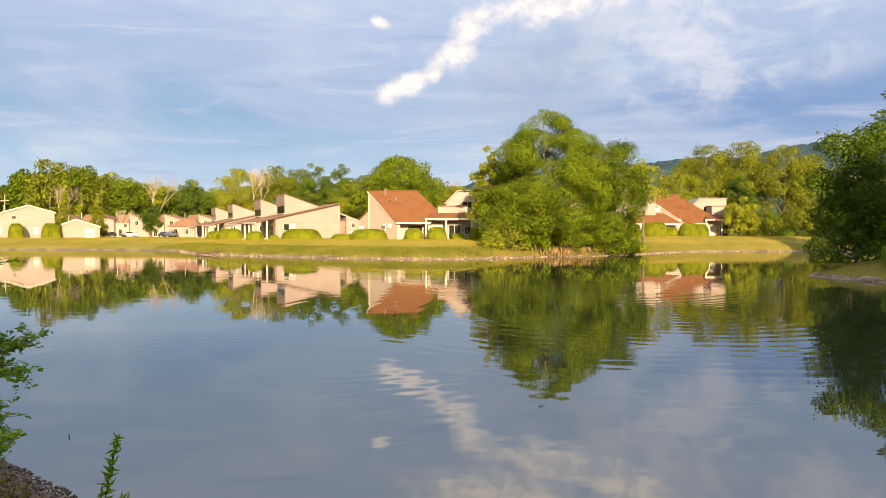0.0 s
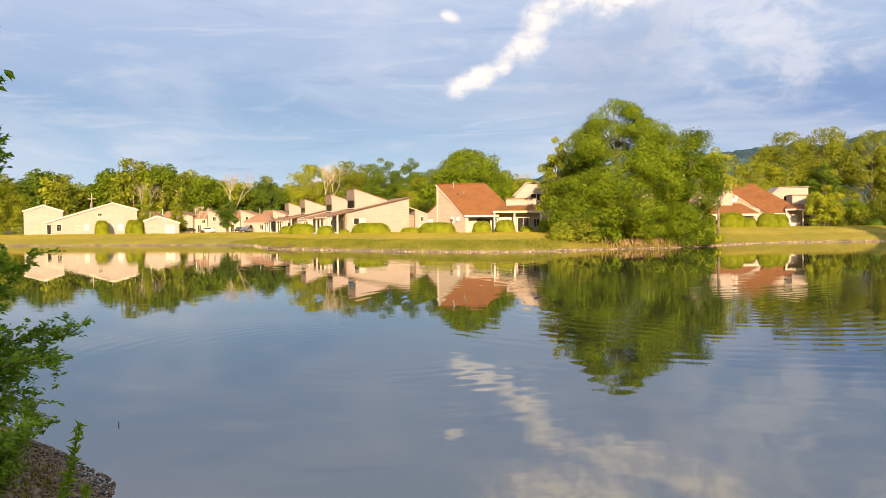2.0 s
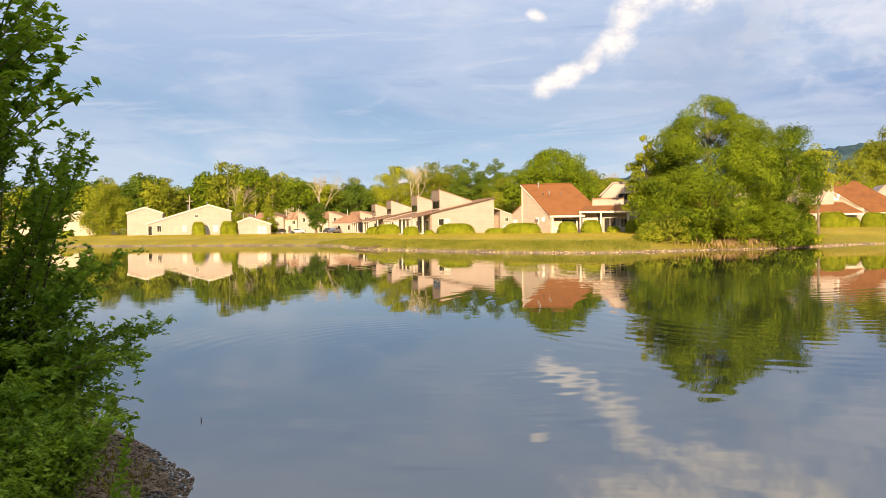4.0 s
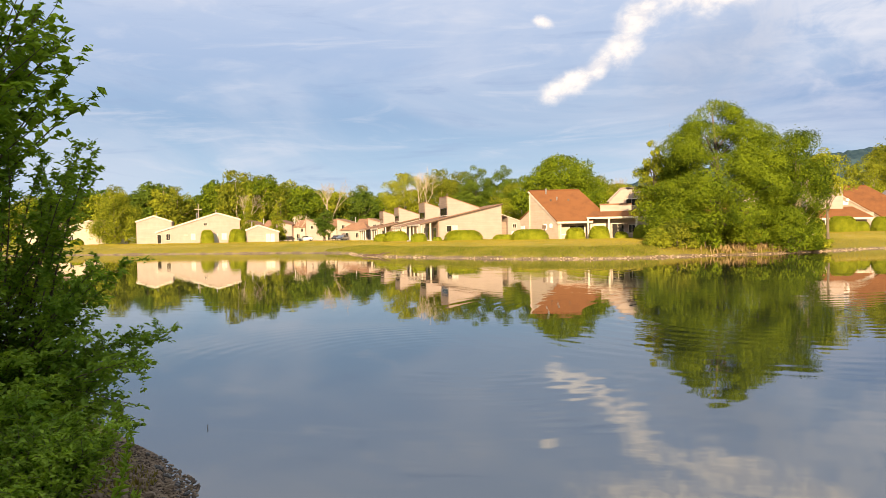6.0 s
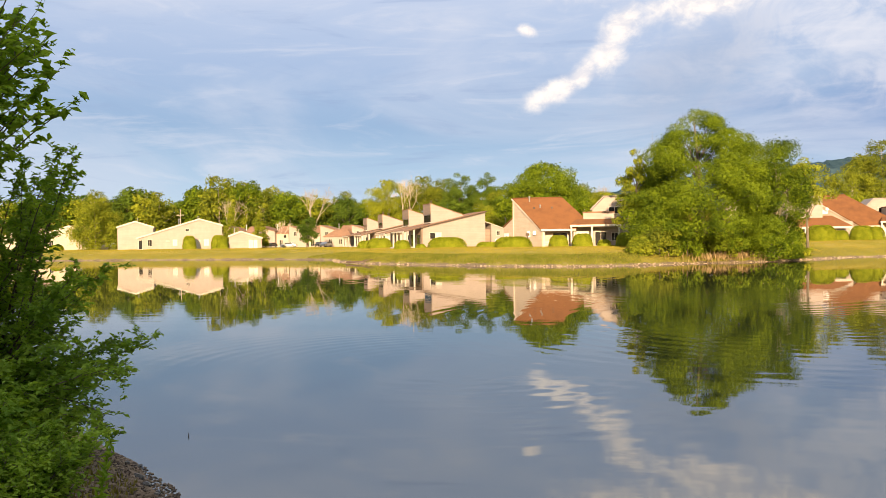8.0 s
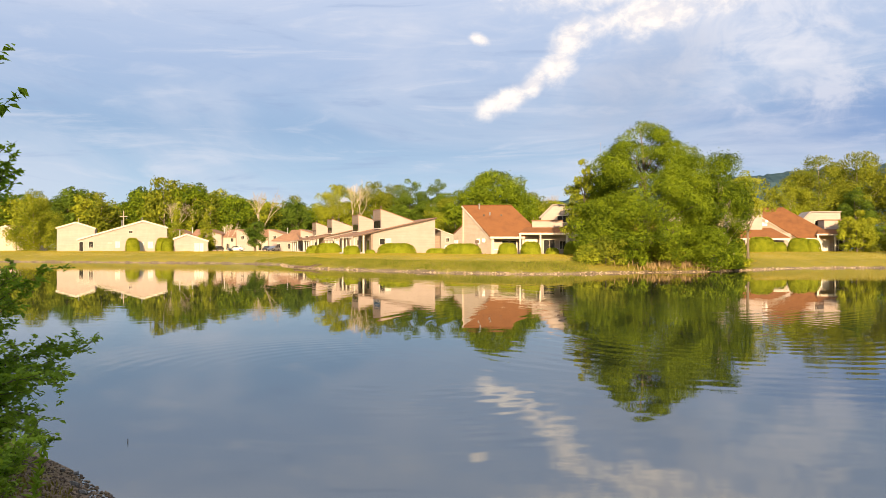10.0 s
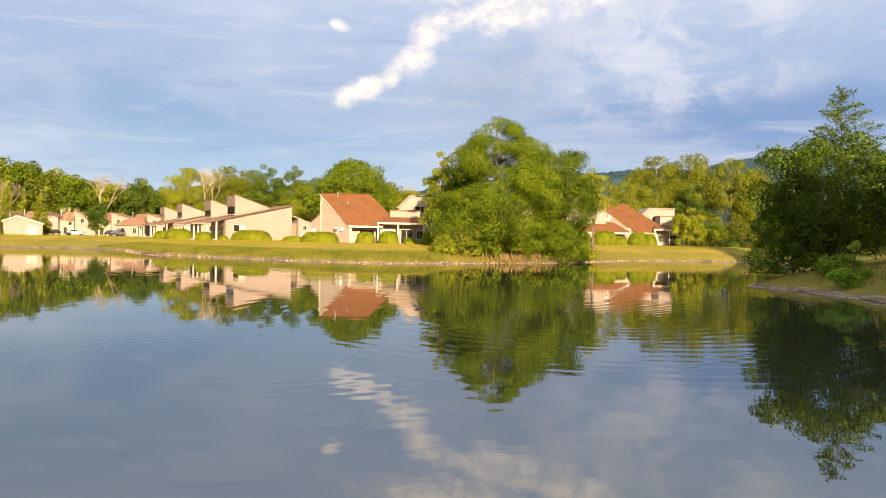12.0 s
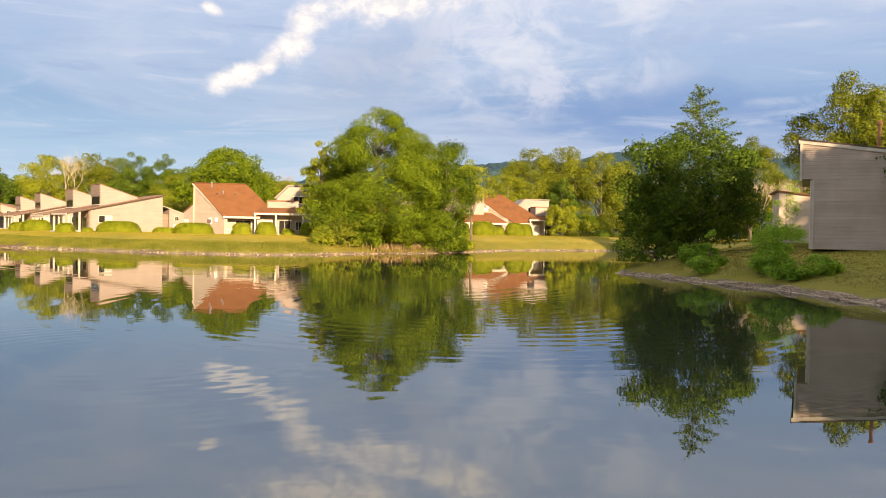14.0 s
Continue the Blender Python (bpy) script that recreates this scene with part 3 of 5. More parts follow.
# group behind the white houses and the red house
for k, x, y, s, t in (("lime", -51, 218, 0.95, 0.9), ("deep", -28, 215, 1.0, 1.0), ("lime", -24, 212, 0.9, 0.9), ("olive", -41, 222, 1.0, 0.98),
                      ("lime", -18, 170, 0.75, 0.7), ("lime", -20, 185, 0.7, 0.75), ("olive", -2, 185, 0.9, 0.8), ("lime", -1, 175, 0.75, 0.75),
                      ("deep", -33, 228, 0.9, 0.9), ("olive", -14, 215, 1.0, 0.85), ("lime", 4, 205, 0.9, 0.8), ("olive", 12, 215, 0.9, 0.85)):
    woods(k, x, y, s, t, rng.uniform(0, 360))
# trees beyond the houses on the other side of the oak
for k, x, y, s, t in (("lime", 58, 190, 0.9, 0.9), ("olive", 66, 195, 1.15, 1.0), ("olive", 75, 196, 1.2, 1.0), ("olive", 84, 192, 1.1, 1.02), ("olive", 92, 197, 1.1, 0.95),
                      ("deep", 71, 186, 0.9, 0.8), ("olive", 98, 190, 0.9, 0.8), ("lime", 50, 205, 0.9, 0.75), ("olive", 40, 210, 0.9, 0.8), ("lime", 88, 178, 0.7, 0.6),
                      ("olive", 108, 185, 0.9, 0.75), ("lime", 120, 190, 0.9, 0.7), ("olive", 132, 180, 1.0, 0.8), ("olive", 146, 178, 1.0, 0.8), ("lime", 160, 170, 1.0, 0.8),
                      ("tall_olive", 87, 98, 1.0, 0.95), ("tall_olive", 95, 97, 1.0, 1.0), ("tall_olive", 67, 100, 0.62, 1.0),
                      ("olive", 118, 140, 1.0, 0.8), ("olive", 104, 120, 1.0, 0.9), ("round", 130, 110, 1.2, 1.1)):
    woods(k, x, y, s, t, rng.uniform(0, 360))
for i in range(11):
    woods(("olive", "lime", "round")[i % 3], 64 + i * 5.2, 176 + (i * 7) % 5, 0.42, 0.8, i * 50)
kinds["undergrowth"] = make_tree("wild_shrub", place(70, 171), 3.6, 3.6, DOME, OLIVE, 46, 30, 0.3, 1400, 0.45, 0.06, limbs=6, label="tangled olive undergrowth at the foot of the trees", category="shrub", group="undergrowth")
for i in range(13):
    woods("undergrowth", 75 + i * 5.0, 171 + (i * 3) % 4, 1.0, 1.0, i * 70)
for i in range(27):
    woods("undergrowth", -262 + i * 6.8, 256 + (i * 5) % 4, 1.15, 1.0, i * 50)
# the wood behind the walker, whose long shade lies over the near banks
for i in range(38):
    x = -62 + i * 4.4 + rng.uniform(-1.5, 1.5)
    y = -26 - rng.uniform(0, 14)
    tall = float(np.interp(x, (-50, -20, 20, 40, 90), (22.0, 17.5, 17.5, 21.0, 21.0))) + rng.uniform(-0.8, 0.8)
    woods("dense", x, y, 1.0, tall / 20.0, rng.uniform(0, 360))

# lower unseen trees added to block sun between the trunks
for i in range(26):
    woods("dense", -60 + i * 5.6 + rng.uniform(-1, 1), -21 - rng.uniform(0, 3), 0.5, 0.9, rng.uniform(0, 360))

# unseen trees added on the near bank, shading the spit and sided house
for i in range(13):
    woods("dense", 35 + i * 3.4 + rng.uniform(-0.8, 0.8), 1 + (i * 5) % 7, 0.9, (20.6 + (7.0 if i > 7 else 0.0)) / 18.0, rng.uniform(0, 360))

# conical and small garden trees
make_tree("conifer_tree", place(-91.0, 187.5), 11.6, 3.0, CONE, LIME, 41, 80, 0.3, 7000, 0.3, 0.15, category="tree", label="conical green evergreen beside the houses", group="garden evergreens")
make_tree("conifer_tree", place(-83.0, 187.5), 10.8, 2.7, CONE, LIME, 42, 80, 0.3, 7000, 0.3, 0.15, category="tree", label="conical green evergreen beside the houses", group="garden evergreens")
make_tree("garden_tree", place(-70.6, 189), 8.2, 3.0, [(0.2, 0.7), (0.4, 1), (0.7, 0.85), (0.97, 0.3)], DEEP, 43, 60, 0.3, 7500, 0.3, 0.15, label="small round dark green tree by the car park")
make_tree("willow_tree", place(-133, 192), 16.4, 6.2, [(0.08, 0.7), (0.25, 1.0), (0.55, 0.95), (0.8, 0.7), (0.97, 0.3)], LIME, 44, 80, 0.26, 26000, 0.36, 0.28, bark=PALEBARK, droop=1.6, label="drooping yellow-green willow beside the white house")
make_tree("garden_tree", place(57.7, 151), 7.8, 3.6, [(0.03, 0.75), (0.3, 1.0), (0.6, 0.9), (0.95, 0.45)], LIME, 45, 70, 0.24, 13000, 0.28, 0.14, label="low rounded olive tree beside the houses")

# trees on the near spit
make_tree("spit_tree", place(32.8, 56.5), 9.8, 6.0, [(0.12, 0.5), (0.3, 0.9), (0.55, 1.0), (0.78, 0.92), (0.96, 0.5)], SPITLEAF, 51, 150, 0.19, 38000, 0.22, 0.2, limbs=30,
          label="dense dark green tree standing in shade on the spit")
make_tree("spit_tree", place(29.5, 55.8), 6.2, 2.9, DOME, SPITLEAF, 52, 70, 0.24, 13000, 0.19, 0.1, limbs=20, label="dense dark green shrubby tree at the water's edge")


def plume_tree(name, m, height, reach, mat, seed, label, start=0.58, boughs=34, leaf=0.2):
    """A straight leader with leafy boughs that rise outward and shorten towards the top."""
    rng = np.random.default_rng(seed)
    root = thing(name, m, label, "tree")
    s, at, face, along, size = Shape(), [], [], [], []
    s.tube([(0, 0, -0.2), (0.1, 0, height * 0.5), (0.0, 0.1, height)], [0.13, 0.08, 0.015], 7)
    for i in range(boughs):
        t = start + (0.99 - start) * (i + rng.random()) / boughs
        ln = reach * (1.0 - ((t - start) / (1.02 - start)) ** 1.3) * rng.uniform(0.65, 1.1) + 0.35
        a = i * 2.4 + rng.uniform(-0.4, 0.4)
        p = Vector((0.05, 0.05, height * t))
        d = Vector((math.cos(a), math.sin(a), rng.uniform(0.45, 0.85))).normalized()
        q = lambda f: p + d * ln * f + Vector((0, 0, -0.22 * ln * f * f))
        s.tube([q(f / 4) for f in range(5)], [0.03 - 0.006 * f for f in range(5)], 4)
        for g in range(int(60 * ln) + 20):
            f = 0.12 + 0.9 * rng.random()
            w = Vector(rng.normal(size=3))
            at.append(q(f) + w * (0.07 + 0.13 * (1 - abs(2 * f - 1))))
            along.append(d + w * 0.5)
            face.append(Vector((rng.normal() * 0.5, rng.normal() * 0.5 - 0.3, 0.9)))
            size.append(leaf * rng.uniform(0.6, 1.25))
    part("trunk", s, BARK, root, smooth=True)
    part("crown", leaf_mesh("crown", np.array(at), np.array(face), np.array(size), mat, rng, 0.5, np.array(along), 0.12), mat, root)
    return root


plume_tree("sapling_tree", place(33.9, 57.5), 13.6, 3.6, SPITLEAF, 53, "slim sapling with upswept feathery branches on the spit")
for i, (x, y, h, r) in enumerate(((29.2, 47.6, 2.6, 0.95), (27.9, 46.4, 1.1, 1.1), (30.4, 42.9, 2.7, 1.5), (29.2, 41.3, 1.3, 1.0), (28.8, 38.8, 1.0, 1.2), (30.0, 37.8, 1.2, 1.2),
                                  (31.7, 44.4, 1.3, 1.0), (29.6, 50.5, 1.5, 1.2), (45.6, 62.5, 6.2, 1.6), (51.2, 69.5, 2.1, 2.3), (52.4, 76, 4.6, 1.3))):
    make_tree("bank_shrub", place(x, y), h, r, DOME, NEARLEAF, 60 + i, 30, 0.28, 3600, 0.13, 0.03, limbs=14, category="shrub",
              label="low leafy green shrub on the shaded bank", group="shrubs on the spit")


make_tree("spit_tree", place(39.9, 41.5), 8.2, 2.3, TALL, DEEP, 54, 40, 0.3, 7000, 0.2, 0.1, label="dark green tree beside the tall sided house")


def bare_tree(name, m, height, seed, label, mat=PALEBARK, depth=5):
    rng = random.Random(seed)
    root = thing(name, m, label, "tree")
    s = Shape()

    def grow(p, d, length, r, level):
        e = p + d * length
        mid = p.lerp(e, 0.5) + Vector((rng.uniform(-1, 1), rng.uniform(-1, 1), 0)) * length * 0.05
        s.tube([p, mid, e], [r, r * 0.85, r * 0.68], 5 if level > 2 else 3)
        if level:
            for i in range(3 if level > 1 else 4):
                turn = Euler((rng.uniform(-0.45, 0.45), rng.uniform(-0.45, 0.45), rng.uniform(-1, 1)))
                nd = d.copy()
                nd.rotate(turn)
                nd = (nd + Vector((0, 0, 0.12))).normalized()
                grow(p.lerp(e, rng.uniform(0.6, 1.0)), nd, length * rng.uniform(0.62, 0.8), r * 0.6, level - 1)

    grow(Vector((0, 0, -0.2)), Vector((0, 0, 1)), height * 0.3, height * 0.008, depth)
    part("trunk", s, mat, root)
    return root


b1 = bare_tree("dead_tree", place(-91.5, 250), 26, 1, "bare pale dead tree among the woods")
for x, y, sz in ((-67, 258, 0.95), (-117, 240, 0.8), (-4, 230, 0.9), (3, 228, 0.85), (-50, 212, 0.95), (100, 192, 0.95), (106, 195, 0.9), (63, 92, 0.42), (66, 90, 0.4), (60, 94, 0.38), (58, 100, 0.4), (69, 97, 0.45), (94, 176, 0.6)):
    copy_thing(b1, place(x, y, None, x * 37 % 360, sz))


copy_thing(b1, place(23.4, 107.0, None, 200, 0.5))


# hedges and clipped bushes
def clipped(x, y, rx, ry, h, seed, label="rounded clipped bright green bush in front of the house", mat=None, z=None):
    rng = np.random.default_rng(seed)
    root = thing("clipped_bush", pose(x, y, (gz(x, y) if z is None else z) - 0.03), label, "bush", "clipped bushes by the houses")
    s = Shape()
    k = 14
    for j in range(6):
        t = j / 5
        for i in range(k):
            a = 2 * math.pi * i / k
            q = math.cos(t * 1.45) ** 0.5 * 0.9 + 0.0
            s.v.append((rx * q * math.cos(a), ry * q * math.sin(a), h * 0.93 * math.sin(t * 1.5)))
    s.f = [(j * k + i, j * k + (i + 1) % k, (j + 1) * k + (i + 1) % k, (j + 1) * k + i) for j in range(5) for i in range(k)] + [tuple(5 * k + i for i in range(k))]
    part("core", s, mat or HEDGE, root)
    n_leaf = int(700 + 900 * rx * h)
    a, t = rng.uniform(0, 2 * np.pi, n_leaf), rng.uniform(0, 1, n_leaf)
    q = np.cos(t * 1.45) ** 0.5 * (0.92 + 0.1 * rng.random(n_leaf)) * (1 + 0.05 * np.sin(a * 5 + seed))
    p = np.stack([rx * q * np.cos(a), ry * q * np.sin(a), h * np.sin(t * 1.5) * (0.95 + 0.08 * rng.random(n_leaf))], 1)
    nrm = np.stack([np.cos(a) * np.cos(t * 1.5), np.sin(a) * np.cos(t * 1.5), np.sin(t * 1.5) + 0.1], 1)
    part("foliage", leaf_mesh("foliage", p, nrm + rng.normal(size=(n_leaf, 3)) * 0.45, rng.uniform(0.12, 0.24, n_leaf), mat or HEDGE, rng, 0.8), mat or HEDGE, root)
    return root


# ---- houses ----
def win(parent, u, w, wide, high, v, pane=None, name="window", bars=1):
    """A framed window on a wall that faces the pond: outer frame, glass set back, a middle bar."""
    ob = new(name)
    ob.parent, ob.location = parent, (u, v, w)
    t = 0.09
    fr = Shape().box(-t, -0.05, -t, 0, 0.06, high + t).box(wide, -0.05, -t, wide + t, 0.06, high + t)
    fr.box(0, -0.05, -t, wide, 0.06, 0).box(0, -0.05, high, wide, 0.06, high + t)
    for i in range(bars):
        x = wide * (i + 1) / (bars + 1)
        fr.box(x - 0.03, -0.035, 0, x + 0.03, 0.05, high)
    part("frame", fr, TRIM, ob)
    part("pane", Shape().box(0, -0.012, 0, wide, 0.02, high), pane or GLASS, ob)
    return ob


def mass(parent, profile, v0, v1, mat, name="wall", label=""):
    """A solid block with the upright outline profile (u, w), from depth v0 to v1."""
    return part(name, Shape().slab([(u, v0, w) for u, w in profile], (0, v1 - v0, 0)), mat, parent, label)


def post(parent, u, v, w0, w1, r=0.11, mat=None):
    return part("post", Shape().box(u - r, v - r, w0, u + r, v + r, w1, 0.015), mat or TRIM, parent)


def pipe(parent, u, v, w0, w1, r=0.09, mat=None):
    s = Shape().tube([(u, v, w0), (u, v, w1 - 0.25)], [r, r], 8).tube([(u, v, w1 - 0.25), (u, v, w1)], [r * 1.25, r * 1.2], 8)
    return part("vent_pipe", s, mat or METAL, parent)


def shed_block(h, el, er, rl, rr, knee, wall, roof):
    """Steep one-way roof: eave from el to er, ridge from rl to rr (u, v, w), knee the corner where the roof meets its neighbour."""
    up = Vector((0, 0, 0.22))
    part("roof", Shape().slab([el, er, knee, rr, rl], up), roof, h)
    fasc = Shape().slab([Vector(el) + Vector((0, -0.03, -0.12)), Vector(er) + Vector((0, -0.03, -0.12)), Vector(er) + Vector((0, -0.03, 0.18)), Vector(el) + Vector((0, -0.03, 0.18))], (0, -0.1, 0))
    part("fascia", fasc, TRIM, h)
    a, b = Vector(el) + Vector((0.1, 0.3, -0.02)), Vector(rl)
    part("rake_board", Shape().slab([a + Vector((-0.12, 0, 0.0)), b + Vector((-0.12, 0, 0.0)), b + Vector((-0.12, 0, 0.2)), a + Vector((-0.12, 0, 0.2))], (-0.1, -0.05, 0)), TRIM, h)
    part("gable_wall", Shape().slab([(a.x, a.y, 0), (b.x, b.y, 0), (b.x, b.y, b.z), (a.x, a.y, a.z)], (0.2, 0.1, 0)), wall, h)
    part("back_wall", Shape().slab([(b.x, b.y, 0), (rr[0], rr[1], 0), rr, (b.x, b.y, b.z)], (0, -0.2, 0)), wall, h)
    part("porch_wall", Shape().box(el[0] + 0.3, el[1] + 2.0, 0, er[0] + 1.4, el[1] + 2.2, el[2] + 1.2), TAN, h)
    part("roof_ridge_cap", Shape().tube([Vector(rl) + up, Vector(rr) + up], [0.13, 0.13], 6), roof, h)


def loft_block(h, u0, wall, roof, porch_w=3.2, wide=7.4, loft_h=7.8, v=-0.8, loft_u=0.0, parapet_h=2.0):
    """Flat porch roof on posts, a parapet box over it and a slant-sided loft behind."""
    part("porch_roof", Shape().slab([(u0, v, porch_w + 0.16), (u0 + wide, v, porch_w + 0.16), (u0 + wide, v + 2.1, porch_w + 0.95), (u0 + 0.9, v + 2.1, porch_w + 0.95)], (0, 0, 0.14)), roof, h)
    part("porch_beam", Shape().box(u0 - 0.1, v - 0.08, porch_w - 0.12, u0 + wide + 0.1, v + 0.1, porch_w + 0.17, 0.02), TRIM, h)
    part("porch_ceiling", Shape().box(u0, v + 0.12, porch_w - 0.03, u0 + wide, v + 2.4, porch_w + 0.03), TRIM, h)
    part("parapet", Shape().box(u0 + 1.9, v + 2.0, porch_w + 0.2, u0 + 6.6, v + 5.5, porch_w + parapet_h), wall, h)
    part("parapet_cap", Shape().box(u0 + 1.8, v + 1.92, porch_w + parapet_h, u0 + 6.7, v + 5.6, porch_w + parapet_h + 0.22, 0.03), BROWNROOF, h)
    a = u0 + loft_u
    mass(h, [(a + 3.3, 0), (a + 3.3, loft_h - 1.9), (a + 5.2, loft_h), (a + 10.6, loft_h), (a + 10.6, 0)], v + 5.8, v + 11, wall, "loft_wall")
    part("loft_trim", Shape().slab([(a + 3.1, v + 5.7, loft_h - 2.0), (a + 5.15, v + 5.7, loft_h + 0.08), (a + 10.8, v + 5.7, loft_h + 0.08), (a + 10.8, v + 5.7, loft_h + 0.24),
                                    (a + 5.05, v + 5.7, loft_h + 0.24), (a + 2.95, v + 5.7, loft_h - 1.84)], (0, 5.5, 0)), CREAM, h)
    win(h, a + 5.9, loft_h - 2.6, 2.6, 1.0, v + 5.78, bars=2)
    part("porch_wall", Shape().box(u0 - 0.2, v + 2.4, 0, u0 + wide + 1.6, v + 2.6, porch_w), wall, h)
    win(h, u0 + 0.9, 0.15, 2.0, 2.15, v + 2.38, CURTAIN, "patio_door")
    win(h, u0 + 3.7, 0.15, 1.7, 2.15, v + 2.38, GLASS, "patio_door")
    win(h, u0 + 6.2, 0.9, 0.9, 1.2, v + 2.38, GLASS)
    for u in (0.12, 3.2, wide - 0.15):
        post(h, u0 + u, v + 0.05, -0.1, porch_w - 0.1, 0.13)
    part("patio", Shape().box(u0 - 0.2, v - 0.6, -0.35, u0 + wide + 0.2, v + 2.4, 0.06, 0.02), CONCRETE, h)


# red-roofed house in the middle of the far bank
red = thing("house", pose(-7.1, 122, 2.0), "tan house with a steep red-brown shingle roof and a white loft", "house")
shed_block(red, (-0.25, -0.35, 2.6), (5.1, -0.35, 2.6), (-5.2, 6, 7.75), (2.85, 6, 7.75), (6.25, 1.9, 4.4), TAN, REDROOF)
part("lean_to_wall", Shape().slab([(-5.2, 6, 0), (-6.95, 8.5, 0), (-6.95, 8.5, 3.3), (-5.2, 6, 4.65)], (0.3, 0.2, 0)), TAN, red)
part("lean_to_roof", Shape().slab([(-5.3, 5.9, 4.65), (-7.15, 8.6, 3.3), (-2, 10.5, 3.3), (0, 6.2, 4.65)], (0, 0, 0.16)), REDROOF, red)
loft_block(red, 4.3, CREAM, REDROOF)
for u, v, w in ((-2.4, 5.3, 8.0), (-0.6, 4.0, 6.55)):
    pipe(red, u, v, w - 0.8, w + 0.25, 0.11)
for u, v in ((-1.7, 3.7), (1.1, 3.7)):
    part("roof_vent", Shape().box(u, v, 2.9 + v * 0.86, u + 0.3, v + 0.3, 3.25 + v * 0.86, 0.03), DARKTRIM, red)
for u in (0.2, 4.85):
    post(red, u, -0.15, -0.1, 2.35, 0.13)
win(red, 1.5, 0.95, 2.2, 1.2, 1.62, GLASS)
part("patio", Shape().box(-0.2, -0.7, -0.35, 5.2, 1.7, 0.06, 0.02), CONCRETE, red)
part("porch_rail", Shape().box(0.3, -0.1, 0.75, 2.0, -0.02, 0.83).box(0.3, -0.1, 0.35, 2.0, -0.02, 0.41).box(1.95, -0.1, 0, 2.03, -0.02, 0.83), WHITE, red)
for i, (du, w, s_) in enumerate(((0.22, 1.9, 0.6), (0.42, 1.6, 0.9))):
    a = Vector((-0.25, 0, 0)).lerp(Vector((-5.2, 6, 0)), du)
    part("meter_box", Shape().box(a.x - 0.25, a.y - 0.3, w, a.x + 0.2, a.y + 0.15, w + s_, 0.02), WHITE, red)
a = Vector((-6.4, 7.65, 0))
part("side_window", Shape().slab([(a.x - 0.35, a.y + 0.42, 1.0), (a.x + 0.35, a.y - 0.58, 1.0), (a.x + 0.35, a.y - 0.58, 2.3), (a.x - 0.35, a.y + 0.42, 2.3)], (-0.12, -0.08, 0)), WHITE, red)
# a twin of it further back, half hidden by the oak
copy_thing(red, pose(15.5, 142, 2.1))

# row beyond the oak
east = thing("house", pose(48.9, 155, 2.35), "tan house with a red-brown roof and cream loft beyond the oak", "house")
shed_block(east, (-0.25, -0.35, 2.5), (3.6, -0.35, 2.5), (-7.8, 6.5, 8.5), (-0.9, 6.5, 8.5), (4.6, 1.4, 4.3), TAN, REDROOF)
loft_block(east, 3.0, CREAM, REDROOF, 3.3, 5.2, 7.7, loft_u=-4.4, parapet_h=2.7)
for u in (0.1, 3.4):
    post(east, u, -0.15, -0.1, 2.3, 0.13)
win(east, 1.2, 0.95, 1.8, 1.2, 1.62, GLASS)
pipe(east, -3.5, 6, 7.5, 8.8, 0.12)
part("hvac_box", Shape().box(-6.6, 0.3, 5.0, -5.7, 1.0, 5.7, 0.05), WHITE, east)
west_loft = thing("house", pose(35.0, 153, 2.35), "cream house front with a low red-brown porch roof", "house")
part("front_wall", Shape().box(1.2, 1.5, 0, 12.2, 1.7, 3.6), CREAM, west_loft)
part("parapet", Shape().box(1.0, 1.9, 3.2, 7.2, 6.0, 8.0), CREAM, west_loft)
part("parapet_cap", Shape().box(0.9, 1.8, 8.0, 7.3, 6.1, 8.2, 0.03), TRIM, west_loft)
part("balcony_front", Shape().box(1.6, 1.2, 4.3, 5.2, 1.6, 5.6, 0.02), CREAM, west_loft)
part("porch_roof", Shape().slab([(0, -0.8, 2.6), (11.4, -0.8, 2.6), (9.0, 2.6, 4.5), (0, 2.6, 4.5)], (0, 0, 0.16)), REDROOF, west_loft)
part("porch_beam", Shape().box(0, -0.9, 2.25, 11.4, -0.75, 2.6, 0.02), TRIM, west_loft)
for u in (2.4, 3.6, 7.0, 11.2):
    post(west_loft, u, -0.7, -0.1, 2.3, 0.15)
win(west_loft, 4.4, 0.3, 2.0, 1.9, 1.48, GLASS, "patio_door")
win(west_loft, 7.9, 0.9, 1.5, 1.2, 1.48, GLASS)


